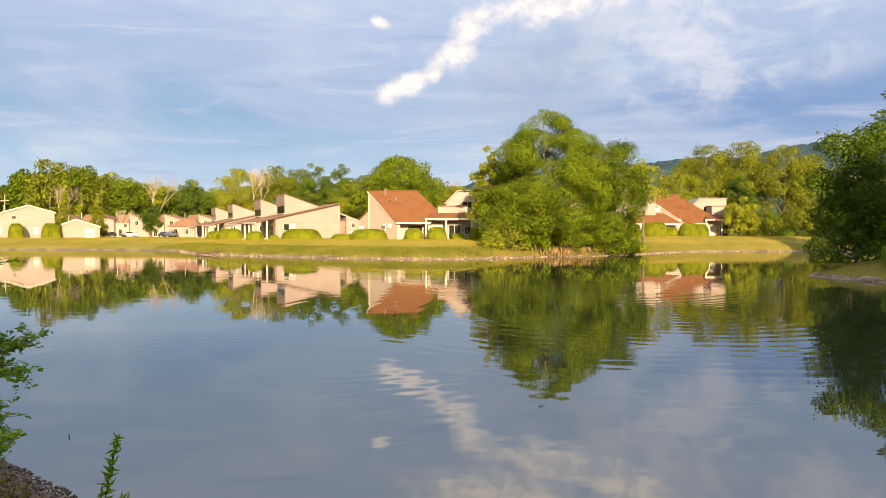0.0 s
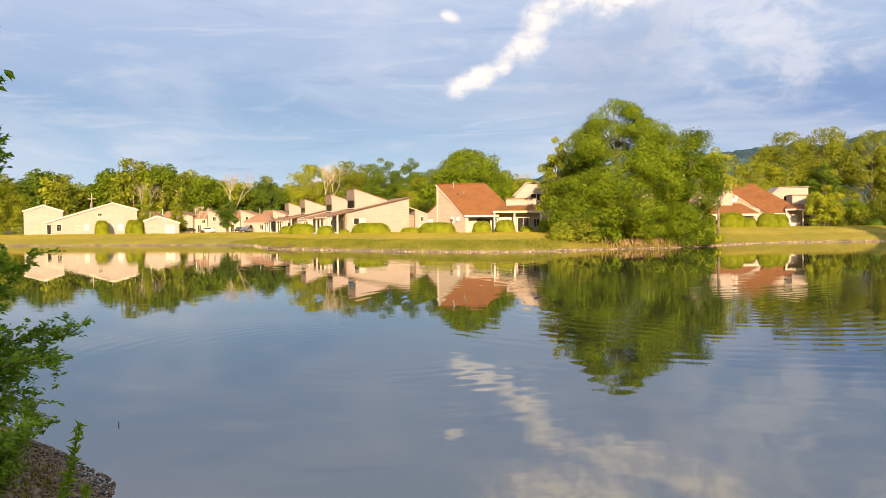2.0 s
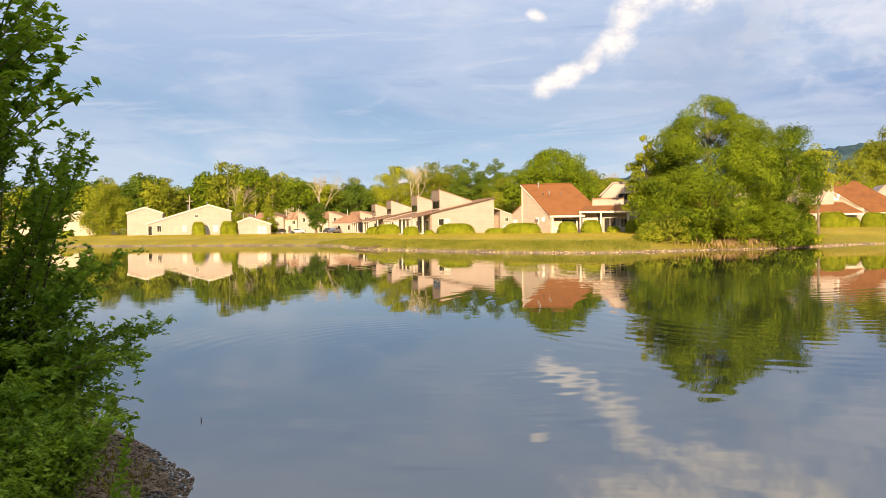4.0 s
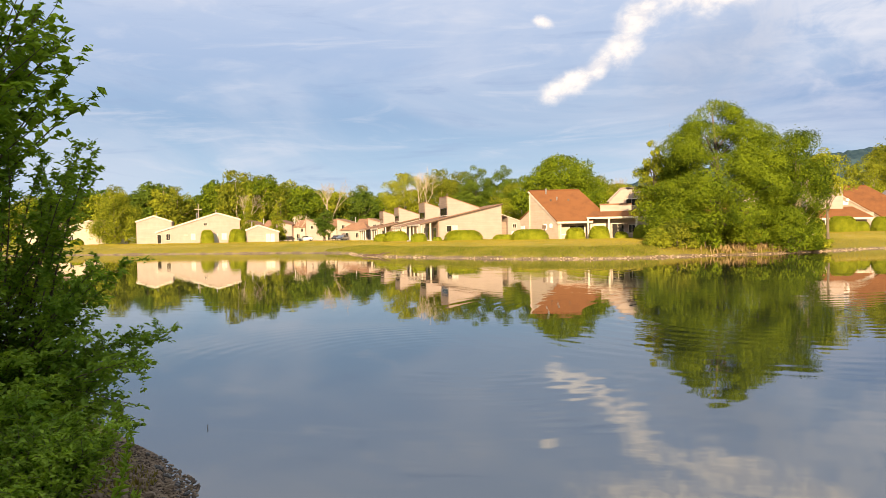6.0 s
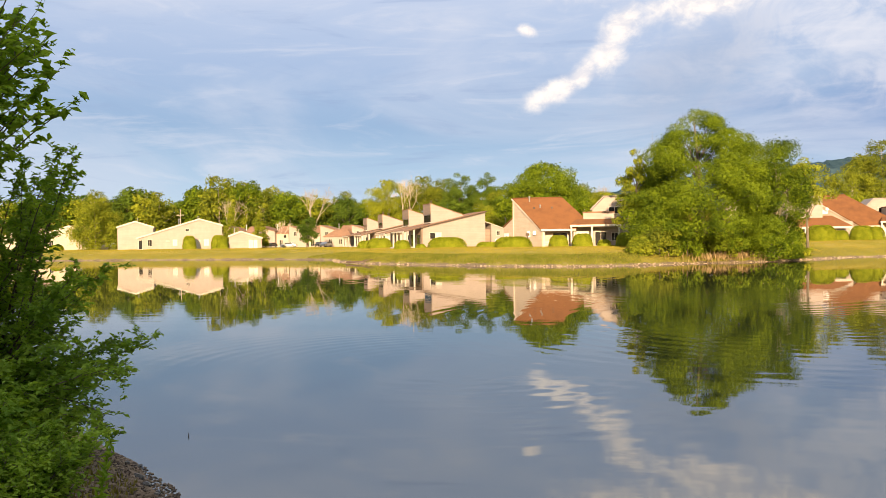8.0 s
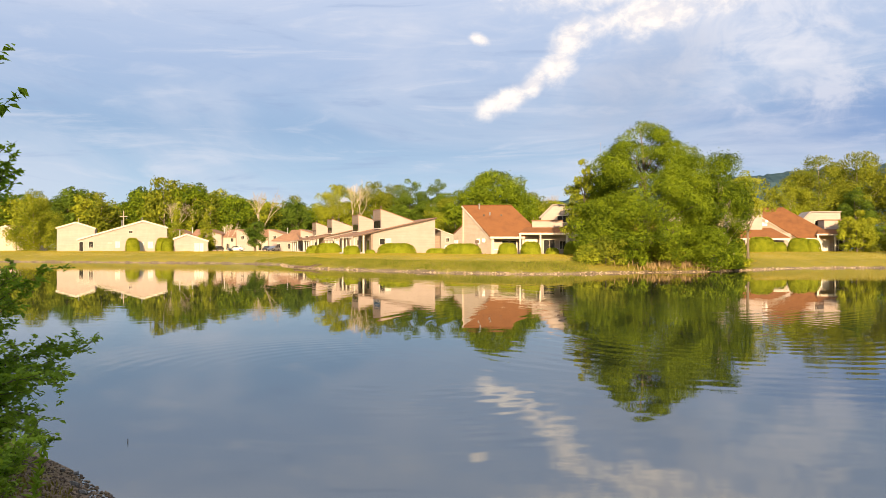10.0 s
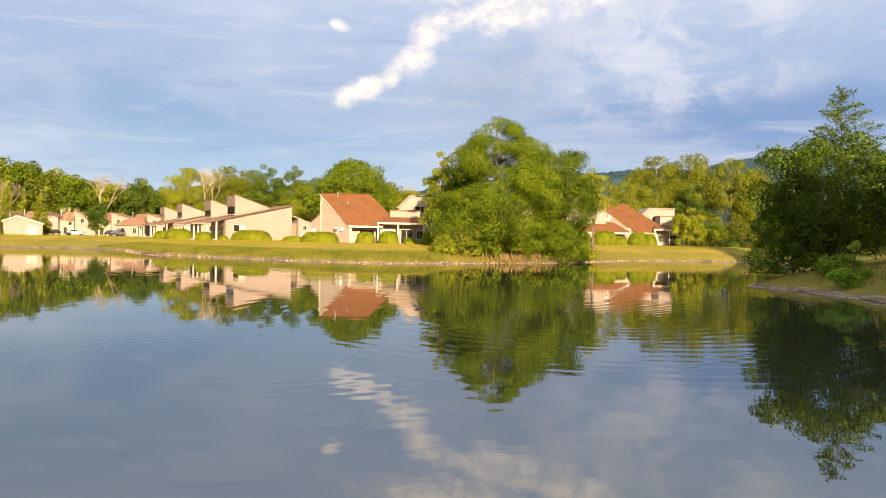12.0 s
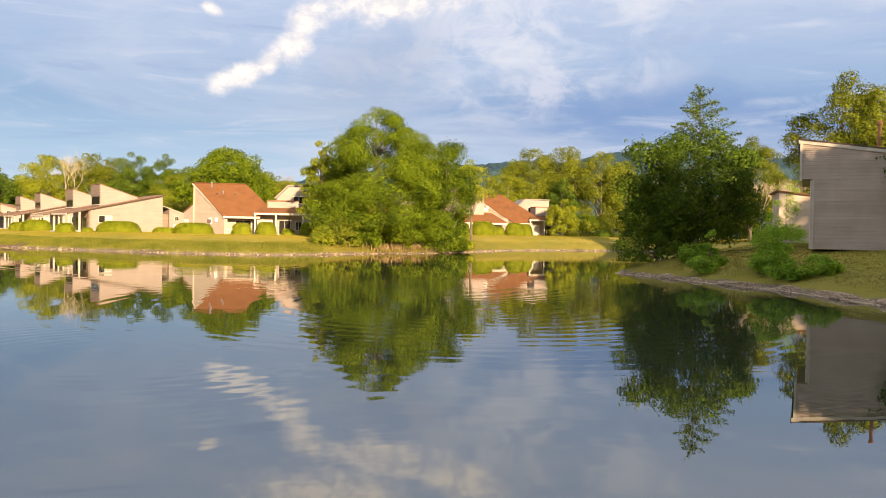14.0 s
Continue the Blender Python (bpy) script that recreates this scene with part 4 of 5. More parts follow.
# stepped row of white houses, all of one plan
def white_house(m):
    h = thing("townhouse", m, "cream-white townhouse with a one-way roof and a raised loft, its shaded side coloured brown", "house", "stepped row of townhouses")
    L, hi = 11.7, 6.2
    at = lambda u: 3.55 + (hi - 3.55) * u / L
    mass(h, [(0, 0), (0, 3.5), (L, hi - 0.05), (L, 0)], 0, 9, CREAM)
    part("roof", Shape().slab([(-3.6, -0.3, at(-3.6)), (-3.6, 9, at(-3.6)), (L + 0.2, 9, at(L + 0.2)), (L + 0.2, -0.3, at(L + 0.2))], (0, 0, 0.14)), BROWNROOF, h)
    part("rake_board", Shape().slab([(-3.62, -0.36, at(-3.62) - 0.1), (L + 0.2, -0.36, at(L + 0.2) - 0.1), (L + 0.2, -0.36, at(L + 0.2) + 0.1), (-3.62, -0.36, at(-3.62) + 0.1)], (0, 0.05, 0)), DARKTRIM, h)
    part("eave_board", Shape().box(-3.68, -0.3, at(-3.6) - 0.16, -3.6, 9, at(-3.6) + 0.1), TRIM, h)
    # porch wall under the roof, its shade put into the brown
    part("porch_wall", Shape().box(-0.25, 0.1, 0, -0.02, 8.9, 3.4), SHADEBROWN, h)
    for v in (0.0, 2.9, 5.8, 8.7):
        post(h, -3.3, v, -0.1, at(-3.3), 0.12)
    post(h, -1.7, -0.1, -0.1, at(-1.7), 0.14)
    for v in (1.2, 5.2):
        part("patio_door", Shape().box(-0.31, v, 0.1, -0.25, v + 1.8, 2.2), GLASS, h)
    part("patio", Shape().box(-3.8, -0.4, -0.3, -0.02, 9, 0.06, 0.02), CONCRETE, h)
    mass(h, [(2.3, 3.9), (2.3, 7.75), (8.4, 5.75), (8.4, 5.2)], 2.6, 7.6, CREAM, "loft_wall")
    part("loft_roof", Shape().slab([(2.15, 2.5, 7.8), (2.15, 7.7, 7.8), (8.6, 7.7, 5.74), (8.6, 2.5, 5.74)], (0, 0, 0.1)), BROWNROOF, h)
    # thin slab that colours the half-lit loft side darker
    part("loft_shaded_side", Shape().box(2.16, 2.6, 5.9, 2.29, 7.6, 7.72), SHADEBROWN, h)
    part("loft_window", Shape().box(2.2, 3.0, 4.45, 2.27, 7.0, 5.75), GLASS, h)
    part("loft_sill", Shape().box(2.05, 2.8, 4.3, 2.29, 7.2, 4.45), TRIM, h)
    for v in (4.4, 5.2):
        pipe(h, 2.9, v, 7.3, 8.5, 0.06, DARKTRIM)
    win(h, 1.3, 1.45, 0.9, 1.05, -0.03, GLASS, bars=0)
    win(h, 2.4, 1.45, 0.9, 1.05, -0.03, CURTAIN, bars=0)
    # set-back entry, shade painted as brown
    part("entry_recess", Shape().box(L, 1.4, 0, L + 1.4, 6, 3.1), SHADEBROWN, h)
    mass(h, [(L + 1.4, 0), (L + 1.4, 4.0), (L + 4.0, 3.1), (L + 4.0, 0)], 0.6, 7, CREAM, "entry_wall")
    part("entry_roof", Shape().slab([(L - 0.1, 0.4, 4.5), (L - 0.1, 7, 4.5), (L + 4.2, 7, 3.05), (L + 4.2, 0.4, 3.05)], (0, 0, 0.12)), TRIM, h)
    win(h, L + 2.4, 2.0, 0.6, 0.7, 0.57, GLASS)
    return h


first = white_house(pose(-28.9, 135, 2.15, 0, 0, 28))
for x, y in ((-38.0, 156), (-50.2, 180), (-61.2, 204)):
    copy_thing(first, pose(x, y, 2.1, 0, 0, 28))


def gable(h, u0, u1, ridge, eave, top, v0, v1, mat, roof, name="wall", eave2=None):
    """A block with its gable to the pond, thin roof plates over it and white verge boards."""
    e2 = eave if eave2 is None else eave2
    mass(h, [(u0, 0), (u0, eave), (ridge, top), (u1, e2), (u1, 0)], v0, v1, mat, name)
    for a, ea, sgn in ((u0, eave, -1), (u1, e2, 1)):
        k = (top - ea) / (ridge - a)
        out = a + sgn * 0.3
        part("roof", Shape().slab([(ridge, v0 - 0.3, top + 0.01), (out, v0 - 0.3, ea + k * (out - a) + 0.01), (out, v1 + 0.2, ea + k * (out - a) + 0.01), (ridge, v1 + 0.2, top + 0.01)], (0, 0, 0.16)), roof, h)
        part("verge_board", Shape().slab([(ridge, v0 - 0.32, top - 0.15), (out, v0 - 0.32, ea + k * (out - a) - 0.15), (out, v0 - 0.32, ea + k * (out - a) + 0.2), (ridge, v0 - 0.32, top + 0.2)], (0, -0.06, 0)), TRIM, h)


# cream gabled houses on the far left bank
h = thing("house", pose(-118.0, 179.4, 2.0, 0, 0, 28) @ Matrix.Diagonal((0.82, 1, 1, 1)), "cream two-storey gabled house with small dark windows", "house", "gabled houses")
gable(h, 0, 10.4, 5.2, 5.8, 7.2, 0, 10, CREAM, BROWNROOF)
pipe(h, 5.6, 4, 6.8, 8.4)
h = thing("house", pose(-101.2, 181, 2.0, 0, 0, 28) @ Matrix.Diagonal((0.84, 1, 1, 1)), "cream two-storey house with a long sloping gable", "house", "gabled houses")
gable(h, -12.4, 11.8, 5.2, 2.9, 7.6, 0, 12, CREAM, BROWNROOF, "wall", 6.0)
win(h, -9.5, 0.95, 1.1, 1.5, -0.03, GLASS)
# flush dark pane stands in for the shaded recess of a door porch
win(h, -12.0, 0.15, 1.0, 2.2, -0.03, GLASS, "door", 0)
win(h, -2.4, 1.0, 1.1, 1.4, -0.03, CURTAIN)
part("vent_grille", Shape().box(-4.4, -0.1, 1.9, -3.4, 0.02, 2.3, 0.02), TAN, h)
win(h, 6.5, 0.9, 1.3, 1.5, -0.03, CURTAIN)
win(h, 4.3, 0.1, 1.0, 2.2, -0.03, CURTAIN, "door")
win(h, 1.2, 4.5, 1.0, 0.6, -0.03, GLASS)
pipe(h, -0.8, 4, 5.5, 7.8, 0.14)
pipe(h, 4.8, 4, 7.2, 8.6, 0.12)
h = thing("garage", pose(-86.9, 178, 2.0, 0, 0, 26) @ Matrix.Diagonal((0.85, 1, 1, 1)), "low cream gabled outbuilding with pale shuttered doors", "outbuilding")
gable(h, 0, 9.2, 3.4, 3.1, 4.2, 0, 6, CREAM, BROWNROOF, "wall", 2.6)
win(h, 5.6, 0.15, 1.1, 1.9, -0.03, CURTAIN, "door", 0)
win(h, 7.0, 0.15, 0.9, 1.9, -0.03, CURTAIN, "door", 0)
pipe(h, 1.6, 2, 3.5, 5.2, 0.15)
h = thing("house", pose(-152, 195, 2.0), "tan gabled house half hidden behind the willow", "house", "gabled houses")
gable(h, 0, 14, 9, 4.2, 6.8, 0, 10, TAN, BROWNROOF)
win(h, 2.5, 1.0, 1.2, 1.4, -0.03, GLASS)
gable(h, -14, 0, -6, 4.0, 6.2, 2, 10, TAN, BROWNROOF, "side_wall")


# far row behind the car park
def row_house(m):
    h = thing("row_house", m, "distant tan row house with a brown shingle roof", "house", "far row of houses")
    mass(h, [(0, 0), (0, 6.6), (5.6, 5.0), (5.6, 0)], 0, 9, CREAM)
    part("roof", Shape().slab([(-0.3, -0.3, 6.72), (-0.3, 9, 6.72), (5.8, 9, 5.0), (5.8, -0.3, 5.0)], (0, 0, 0.2)), BROWNROOF, h)
    part("front_wall", Shape().box(5.6, 1.5, 0, 9.6, 9, 4.4), TAN, h)
    part("front_roof", Shape().slab([(5.6, 1.0, 4.3), (9.8, 1.0, 4.3), (9.8, 5.5, 6.6), (5.6, 5.5, 6.6)], (0, 0, 0.18)), BROWNROOF, h)
    part("back_wall", Shape().box(5.6, 5.3, 4.0, 9.6, 9, 6.55), TAN, h)
    win(h, 1.6, 3.6, 0.9, 1.2, -0.03)
    win(h, 6.6, 0.2, 1.0, 2.1, 1.47, GLASS, "door")
    win(h, 8.0, 2.9, 0.9, 1.1, 1.47)
    pipe(h, 4.5, 5, 5.5, 7.4, 0.13)
    return h


r0 = row_house(pose(-103.5, 232, 2.0))
for i in range(1, 6):
    copy_thing(r0, pose(-103.5 + i * 9.8, 232 + i * 1.6, 2.0))
copy_thing(r0, pose(-113.3, 230, 2.0))
h = thing("house", pose(-74.6, 212, 2.0), "low tan house with a brown hipped roof and dark shutters", "house")
part("wall", Shape().box(0, 0, 0, 8, 6, 2.9), CREAM, h)
part("roof", Shape().add([(-0.4, -0.4, 2.9), (8.4, -0.4, 2.9), (8.4, 6.4, 2.9), (-0.4, 6.4, 2.9), (2.6, 3, 5.0), (6.2, 3, 5.0)], [(0, 1, 5, 4), (1, 2, 5), (2, 3, 4, 5), (3, 0, 4), (3, 2, 1, 0)]), BROWNROOF, h)
win(h, 1.6, 0.8, 0.8, 1.4, -0.03)
win(h, 4.6, 0.8, 0.8, 1.4, -0.03)

# tall sided house on the near bank
near = thing("house", pose(34.95, 45, 2.2, 0, 0, -37), "tall weathered taupe lap-sided house standing in shade", "house")
lap, L, H0, H1 = 0.125, 13.0, 7.0, 4.9
s = Shape()
k = 0
while k * lap < H0:
    z0, z1 = k * lap, min((k + 1) * lap, H0)
    u0 = 0.0 if z0 < 4.55 else -0.75
    u1 = L if z1 < H1 else max((H0 - z1) / (H0 - H1) * L, u0 + 0.3)
    u1b = L if z0 < H1 else max((H0 - z0) / (H0 - H1) * L, u0 + 0.4)
    s.add([(u0, -0.035, z0), (u1b, -0.035, z0), (u1, 0.0, z1), (u0, 0.0, z1), (u0, 0.3, z0), (u1b, 0.3, z0), (u1, 0.3, z1), (u0, 0.3, z1)],
          [(0, 1, 2, 3), (4, 7, 6, 5), (0, 4, 5, 1), (3, 2, 6, 7), (0, 3, 7, 4), (1, 5, 6, 2)])
    k += 1
part("lap_siding", s, TAUPE, near)
mass(near, [(0.05, 0), (0.05, H0 - 0.1), (L, H1 - 0.1), (L, 0)], 0.3, 9, TAUPE, "wall")
mass(near, [(-0.7, 4.6), (-0.7, H0 - 0.05), (0.05, H0 - 0.05), (0.05, 4.6)], 0.3, 9, TAUPE, "upper_wall")
part("corner_board", Shape().box(-0.09, -0.07, 0, 0.06, 0.1, 4.56).box(-0.84, -0.07, 4.5, -0.7, 0.1, H0), TRIM, near)
part("rake_board", Shape().slab([(-0.95, -0.09, H0 - 0.02), (L + 0.1, -0.09, H1 - 0.02), (L + 0.1, -0.09, H1 + 0.2), (-0.95, -0.09, H0 + 0.2)], (0, 0.12, 0)), TRIM, near)
part("roof", Shape().slab([(-1.0, -0.12, H0 + 0.2), (-1.0, 9, H0 + 0.2), (L + 0.2, 9, H1 + 0.2), (L + 0.2, -0.12, H1 + 0.2)], (0, 0, 0.1)), DARKTRIM, near)
part("flue_pipe", Shape().tube([(3.9, 2.2, 6.3), (3.9, 2.2, 8.4)], [0.11, 0.11], 10).tube([(3.9, 2.2, 8.35), (3.9, 2.2, 8.55)], [0.17, 0.15], 10), RUST, near)
part("downpipe", Shape().tube([(-0.14, -0.1, 0.0), (-0.14, -0.1, 4.5)], [0.05, 0.05], 6), TRIM, near)

h = thing("house", pose(57.3, 80, 2.3, 0, 0, -30), "pale house end behind the shaded bank", "house")
mass(h, [(0, 0), (0, 5.9), (10, 4.6), (10, 0)], 0, 8, TAN)
part("roof", Shape().slab([(-0.4, -0.3, 5.95), (-0.4, 8.2, 5.95), (10.3, 8.2, 4.55), (10.3, -0.3, 4.55)], (0, 0, 0.14)), REDROOF, h)

# bushes in front of the houses
for i, (x, y, rx, ry, hh) in enumerate(((-24.0, 131.5, 3.3, 1.3, 1.7), (-31.6, 130.5, 1.4, 1.2, 1.5), (-17.2, 132.5, 1.9, 1.0, 0.95), (-28.9, 133, 0.9, 0.7, 0.7),
                                        (-11.4, 119.5, 2.9, 1.3, 1.6), (-4.5, 118.8, 1.45, 1.3, 1.75), (-1.0, 118.8, 1.5, 1.3, 1.9), (2.2, 120, 1.0, 0.8, 1.0), (5.4, 118.5, 1.6, 1.4, 1.9), (-13.4, 122, 1.0, 0.9, 0.8),
                                        (-41, 150, 2.6, 1.6, 1.9), (-44, 151.5, 2.0, 1.4, 1.5), (-37, 150, 1.6, 1.2, 1.0), (-34.5, 146, 1.5, 1.1, 0.9),
                                        (-98.3, 179.6, 1.7, 1.4, 3.3), (-91.4, 181.6, 1.9, 1.6, 3.3), (-87.9, 176.6, 1.4, 1.2, 2.9), (-142, 188, 2.0, 1.5, 1.4),
                                        (39.6, 146, 2.6, 1.8, 2.7), (34.9, 146.5, 2.2, 1.6, 2.6), (43.0, 147.5, 1.5, 1.3, 1.7), (46.4, 147, 2.0, 1.7, 2.4), (48.4, 147.5, 1.8, 1.5, 2.3),
                                        (66, 149, 1.5, 1.2, 1.5), (30.5, 138, 2.2, 1.6, 2.4))):
    clipped(x, y, rx, ry, hh, i, mat=DEEP if i == 23 else HEDGE)


# ---- near bank: shrub with arching sprays, and a big-leaved branch over it ----
def spray_shrub(name, root_at, tips, seed, leaf, mat, label, twigs=30, per=16, twig_len=0.47, limb=0.022, category="shrub"):
    """Arching branches from one root to the tips; leafy twigs along their outer half."""
    rng = np.random.default_rng(seed)
    root = thing(name, pose(*root_at), label, category)
    o = Vector(root_at)
    s, at, face, along, size = Shape(), [], [], [], []
    for tip in tips:
        e = Vector(tip) - o
        st = Vector((rng.uniform(-0.35, 0.35), rng.uniform(-0.35, 0.35), -0.1))
        c = st.lerp(e, 0.45) + Vector((rng.uniform(-.2, .2), rng.uniform(-.2, .2), 0.28 * e.length * rng.uniform(0.3, 1.0)))
        q = lambda t: st * (1 - t) ** 2 + c * 2 * t * (1 - t) + e * t * t
        s.tube([q(t / 6) for t in range(7)], [limb * (1.05 - t / 6.3) for t in range(7)], 5)
        for j in range(twigs):
            t = 0.22 + 0.78 * (j + rng.random()) / twigs
            p, d = q(t), (q(min(t + 0.03, 1.02)) - q(t - 0.03)).normalized()
            side = Vector(rng.normal(size=3))
            side.z = side.z * 0.5 + 0.15
            tw = (d * 0.9 + side.normalized() * 0.9).normalized()
            ln = twig_len * (1.25 - 0.75 * t) * rng.uniform(0.6, 1.2)
            if rng.random() < 0.5:
                s.tube([p, p + tw * ln], [limb * 0.2, limb * 0.08], 3)
            for g in range(per):
                f = (g + 0.6) / per
                w = Vector(rng.normal(size=3))
                pp = p + tw * ln * f + w * 0.02 - Vector((0, 0, 0.10 * ln * f * f))
                at.append(pp)
                along.append(tw * 0.7 + w * 0.6 - Vector((0, 0, 0.25)))
                face.append(Vector((rng.normal() * 0.5, rng.normal() * 0.5, 0.9)))
                size.append(leaf * rng.uniform(0.6, 1.25))
    part("stem", s, BARK, root)
    me = leaf_mesh("leaves", np.array(at), np.array(face), np.array(size), mat, rng, 0.5, np.array(along), 0.12)
    part("leaves", me, mat, root)
    return root


rng = random.Random(8)
cx, cy = -6.9, 8.3
PROFILE = [(0.5, 1.6), (1.2, 2.3), (1.8, 2.7), (2.15, 2.0), (2.75, 2.1), (3.4, 1.5), (3.95, 1.7), (4.3, 1.0)]
tips = [(-4.15, 7.25, 1.75), (-4.95, 7.8, 3.9), (-4.35, 7.4, 1.25), (-4.5, 7.7, 0.95), (-4.75, 7.5, 2.65), (-5.1, 7.6, 2.3), (-4.6, 7.5, 1.5), (-5.2, 7.7, 3.6)]
for i in range(120):
    z = rng.uniform(0.35, 4.1) if i % 3 else rng.uniform(0.3, 1.6)
    r = float(np.interp(z, [p[0] for p in PROFILE], [p[1] for p in PROFILE])) * rng.uniform(0.4, 0.88)
    a = rng.uniform(-2.6, 1.3)
    tips.append((cx + r * math.cos(a), cy + 0.9 * r * math.sin(a), z))
for i in range(34):
    tips.append((rng.uniform(-6.6, -4.55), rng.uniform(6.0, 7.5), rng.uniform(0.75, 1.5)))
spray_shrub("waterside_shrub", (cx, cy, gz(cx, cy)), tips, 3, 0.088, NEARLEAF, "dense shaded green shrub arching over the pond's edge")
tips = [(-5.6 + rng.uniform(-1.6, 0.4), 7.6 + rng.uniform(-0.6, 0.9), rng.uniform(4.2, 6.2)) for i in range(64)]
spray_shrub("overhanging_tree", (-8.2, 7.6, gz(-8.2, 7.6)), tips, 4, 0.17, NEARLEAF, "small tree with long pointed leaves over the bank", 18, 9, 0.55, 0.03, "tree")


tips = [(rng.uniform(-5.5, -4.0), rng.uniform(5.4, 6.9), rng.uniform(0.75, 1.25)) for i in range(54)]
spray_shrub("low_shrub", (-4.6, 6.1, gz(-4.6, 6.1)), tips, 6, 0.062, NEARLEAF, "low leafy green shrub on the near bank", 26, 16, 0.4, 0.015)


# tall grass stalk and weeds by the water
def blades(name, spots, mat, label, category="grass", kind="stuff", seed=1, wide=0.3):
    """Upright narrow blades: (x, y, z, height, width) each."""
    rng = np.random.default_rng(seed)
    a = np.array(spots)
    k = len(a)
    up = unit(np.stack([rng.normal(size=k) * 0.25, rng.normal(size=k) * 0.25, np.ones(k)], 1))
    out = unit(rng.normal(size=(k, 3)) * [1, 1, 0.1])
    mid = a[:, :3] + up * a[:, 3:4] * 0.5
    me = leaf_mesh(name, mid, out, a[:, 3], mat, rng, wide, up * 4, 0.05)
    return tagged(part(name, me, mat), label, category, kind=kind)


rg = np.random.default_rng(9)


def scatter(x0, x1, y0, y1, count, dmin, dmax, hmin, hmax):
    x, y = rg.uniform(x0, x1, count), rg.uniform(y0, y1, count)
    d = shore_distance(x, y)
    ok = (d > dmin + rg.uniform(0, 0.8, count)) & (d < dmax)
    x, y = x[ok], y[ok]
    return np.stack([x, y, ground_height(x, y) - 0.02, rg.uniform(hmin, hmax, len(x)), np.ones(len(x))], 1)


blades("lawn_grass", np.concatenate([scatter(-60, 4, 86, 190, 120000, 4.2, 30, 0.06, 0.14), scatter(4, 75, 90, 190, 130000, 0.5, 30, 0.06, 0.14), scatter(-160, -60, 100, 190, 180000, 0.5, 30, 0.06, 0.14)]), GRASS, "sunlit yellow-green lawn grass on the far banks", seed=2, wide=0.8)
# taller blades whose dark green adds to the slope's painted shade
blades("rough_grass", scatter(-52, 6, 84, 140, 170000, 0.4, 5.0, 0.12, 0.28), ROUGHSHADE, "rough unmown grass on the far bank, darkened for shade", seed=12, wide=0.5)
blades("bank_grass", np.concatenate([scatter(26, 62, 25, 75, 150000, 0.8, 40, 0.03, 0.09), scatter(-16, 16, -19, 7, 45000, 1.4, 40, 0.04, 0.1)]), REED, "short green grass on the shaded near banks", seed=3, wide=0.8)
x, y = rg.normal(-4.9, 0.5, 400), rg.normal(8.2, 0.4, 400)
ok = shore_distance(x, y) > 0.2
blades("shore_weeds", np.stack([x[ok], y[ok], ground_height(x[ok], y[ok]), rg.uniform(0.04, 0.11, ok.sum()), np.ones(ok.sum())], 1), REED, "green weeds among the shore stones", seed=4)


def stalk(x, y, height, seed, lean):
    rng = np.random.default_rng(seed)
    root = thing("tall_weed", pose(x, y, gz(x, y)), "tall narrow green weed stalk at the water's edge", "plant", "tall weeds")
    q = lambda t: Vector((lean * t * t, 0.1 * t, height * t))
    part("stem", Shape().tube([q(i / 6) for i in range(7)], [0.008 - 0.001 * i for i in range(7)], 5), NEARLEAF, root)
    at, al = [], []
    for i in range(150):
        t = 0.15 + 0.85 * i / 150
        d = Vector((math.cos(i * 2.4), math.sin(i * 2.4), 0.9))
        at.append(q(t) + d * 0.04 * (1.2 - t))
        al.append(d)
    fc = rng.normal(size=(150, 3)) + [0, 0, 0.8]
    part("leaves", leaf_mesh("leaves", np.array(at), fc, 0.11 * np.linspace(1.2, 0.6, 150), NEARLEAF, rng, 0.16, np.array(al)), NEARLEAF, root)


spots = np.stack([rg.normal(18.5, 3.2, 800), rg.normal(101.6, 0.9, 800)], 1)
spots[:, 1] += (spots[:, 0] - 16) * 0.75
ok = shore_distance(spots[:, 0], spots[:, 1]) > -0.2
spots = spots[ok]
blades("dry_stems", np.stack([spots[:, 0], spots[:, 1], np.maximum(ground_height(spots[:, 0], spots[:, 1]), 0), rg.uniform(0.3, 1.1, len(spots)), np.ones(len(spots))], 1), DRY, "dry brown stems and roots under the oak", seed=7, wide=0.12)
stalk(-1.82, 3.4, 2.08 - gz(-1.82, 3.4), 1, 0.16)
stalk(-1.66, 3.35, 1.82 - gz(-1.66, 3.35), 2, 0.05)

# stones of the near shore
bm = bmesh.new()
bmesh.ops.create_icosphere(bm, subdivisions=1, radius=1.0)
stone_meshes = []
for i in range(6):
    rr = random.Random(i)
    b2 = bm.copy()
    for p in b2.verts:
        p.co *= rr.uniform(0.72, 1.15)
        p.co.z *= 0.6
    me = bpy.data.meshes.new("stone")
    b2.to_mesh(me)
    b2.free()
    me.materials.append(WETSTONE if i == 5 else STONE)
    stone_meshes.append(me)
bm.free()
beach = thing("gravel_beach", pose(0, 0, 0), "brown stones and gravel along the pond's edge", "gravel", kind="structure")
rr = random.Random(21)
count = 0
while count < 290:
    x, y = rr.gauss(-4.8, 0.5), rr.gauss(8.2, 0.75)
    d = float(shore_distance(np.array([x]), np.array([y]))[0])
    if not -0.25 < d < 1.3:
        continue
    ob = new("stone", stone_meshes[5 if d < 0.03 else rr.randrange(5)])
    sz = rr.uniform(0.018, 0.055) * (1.5 if rr.random() < 0.12 else 1)
    ob.matrix_world = pose(x, y, max(gz(x, y), -0.05) + sz * 0.2, rr.uniform(-20, 20), rr.uniform(-20, 20), rr.uniform(0, 360)) @ Matrix.Diagonal((sz, sz * 0.8, sz, 1))
    ob.parent = beach
    count += 1


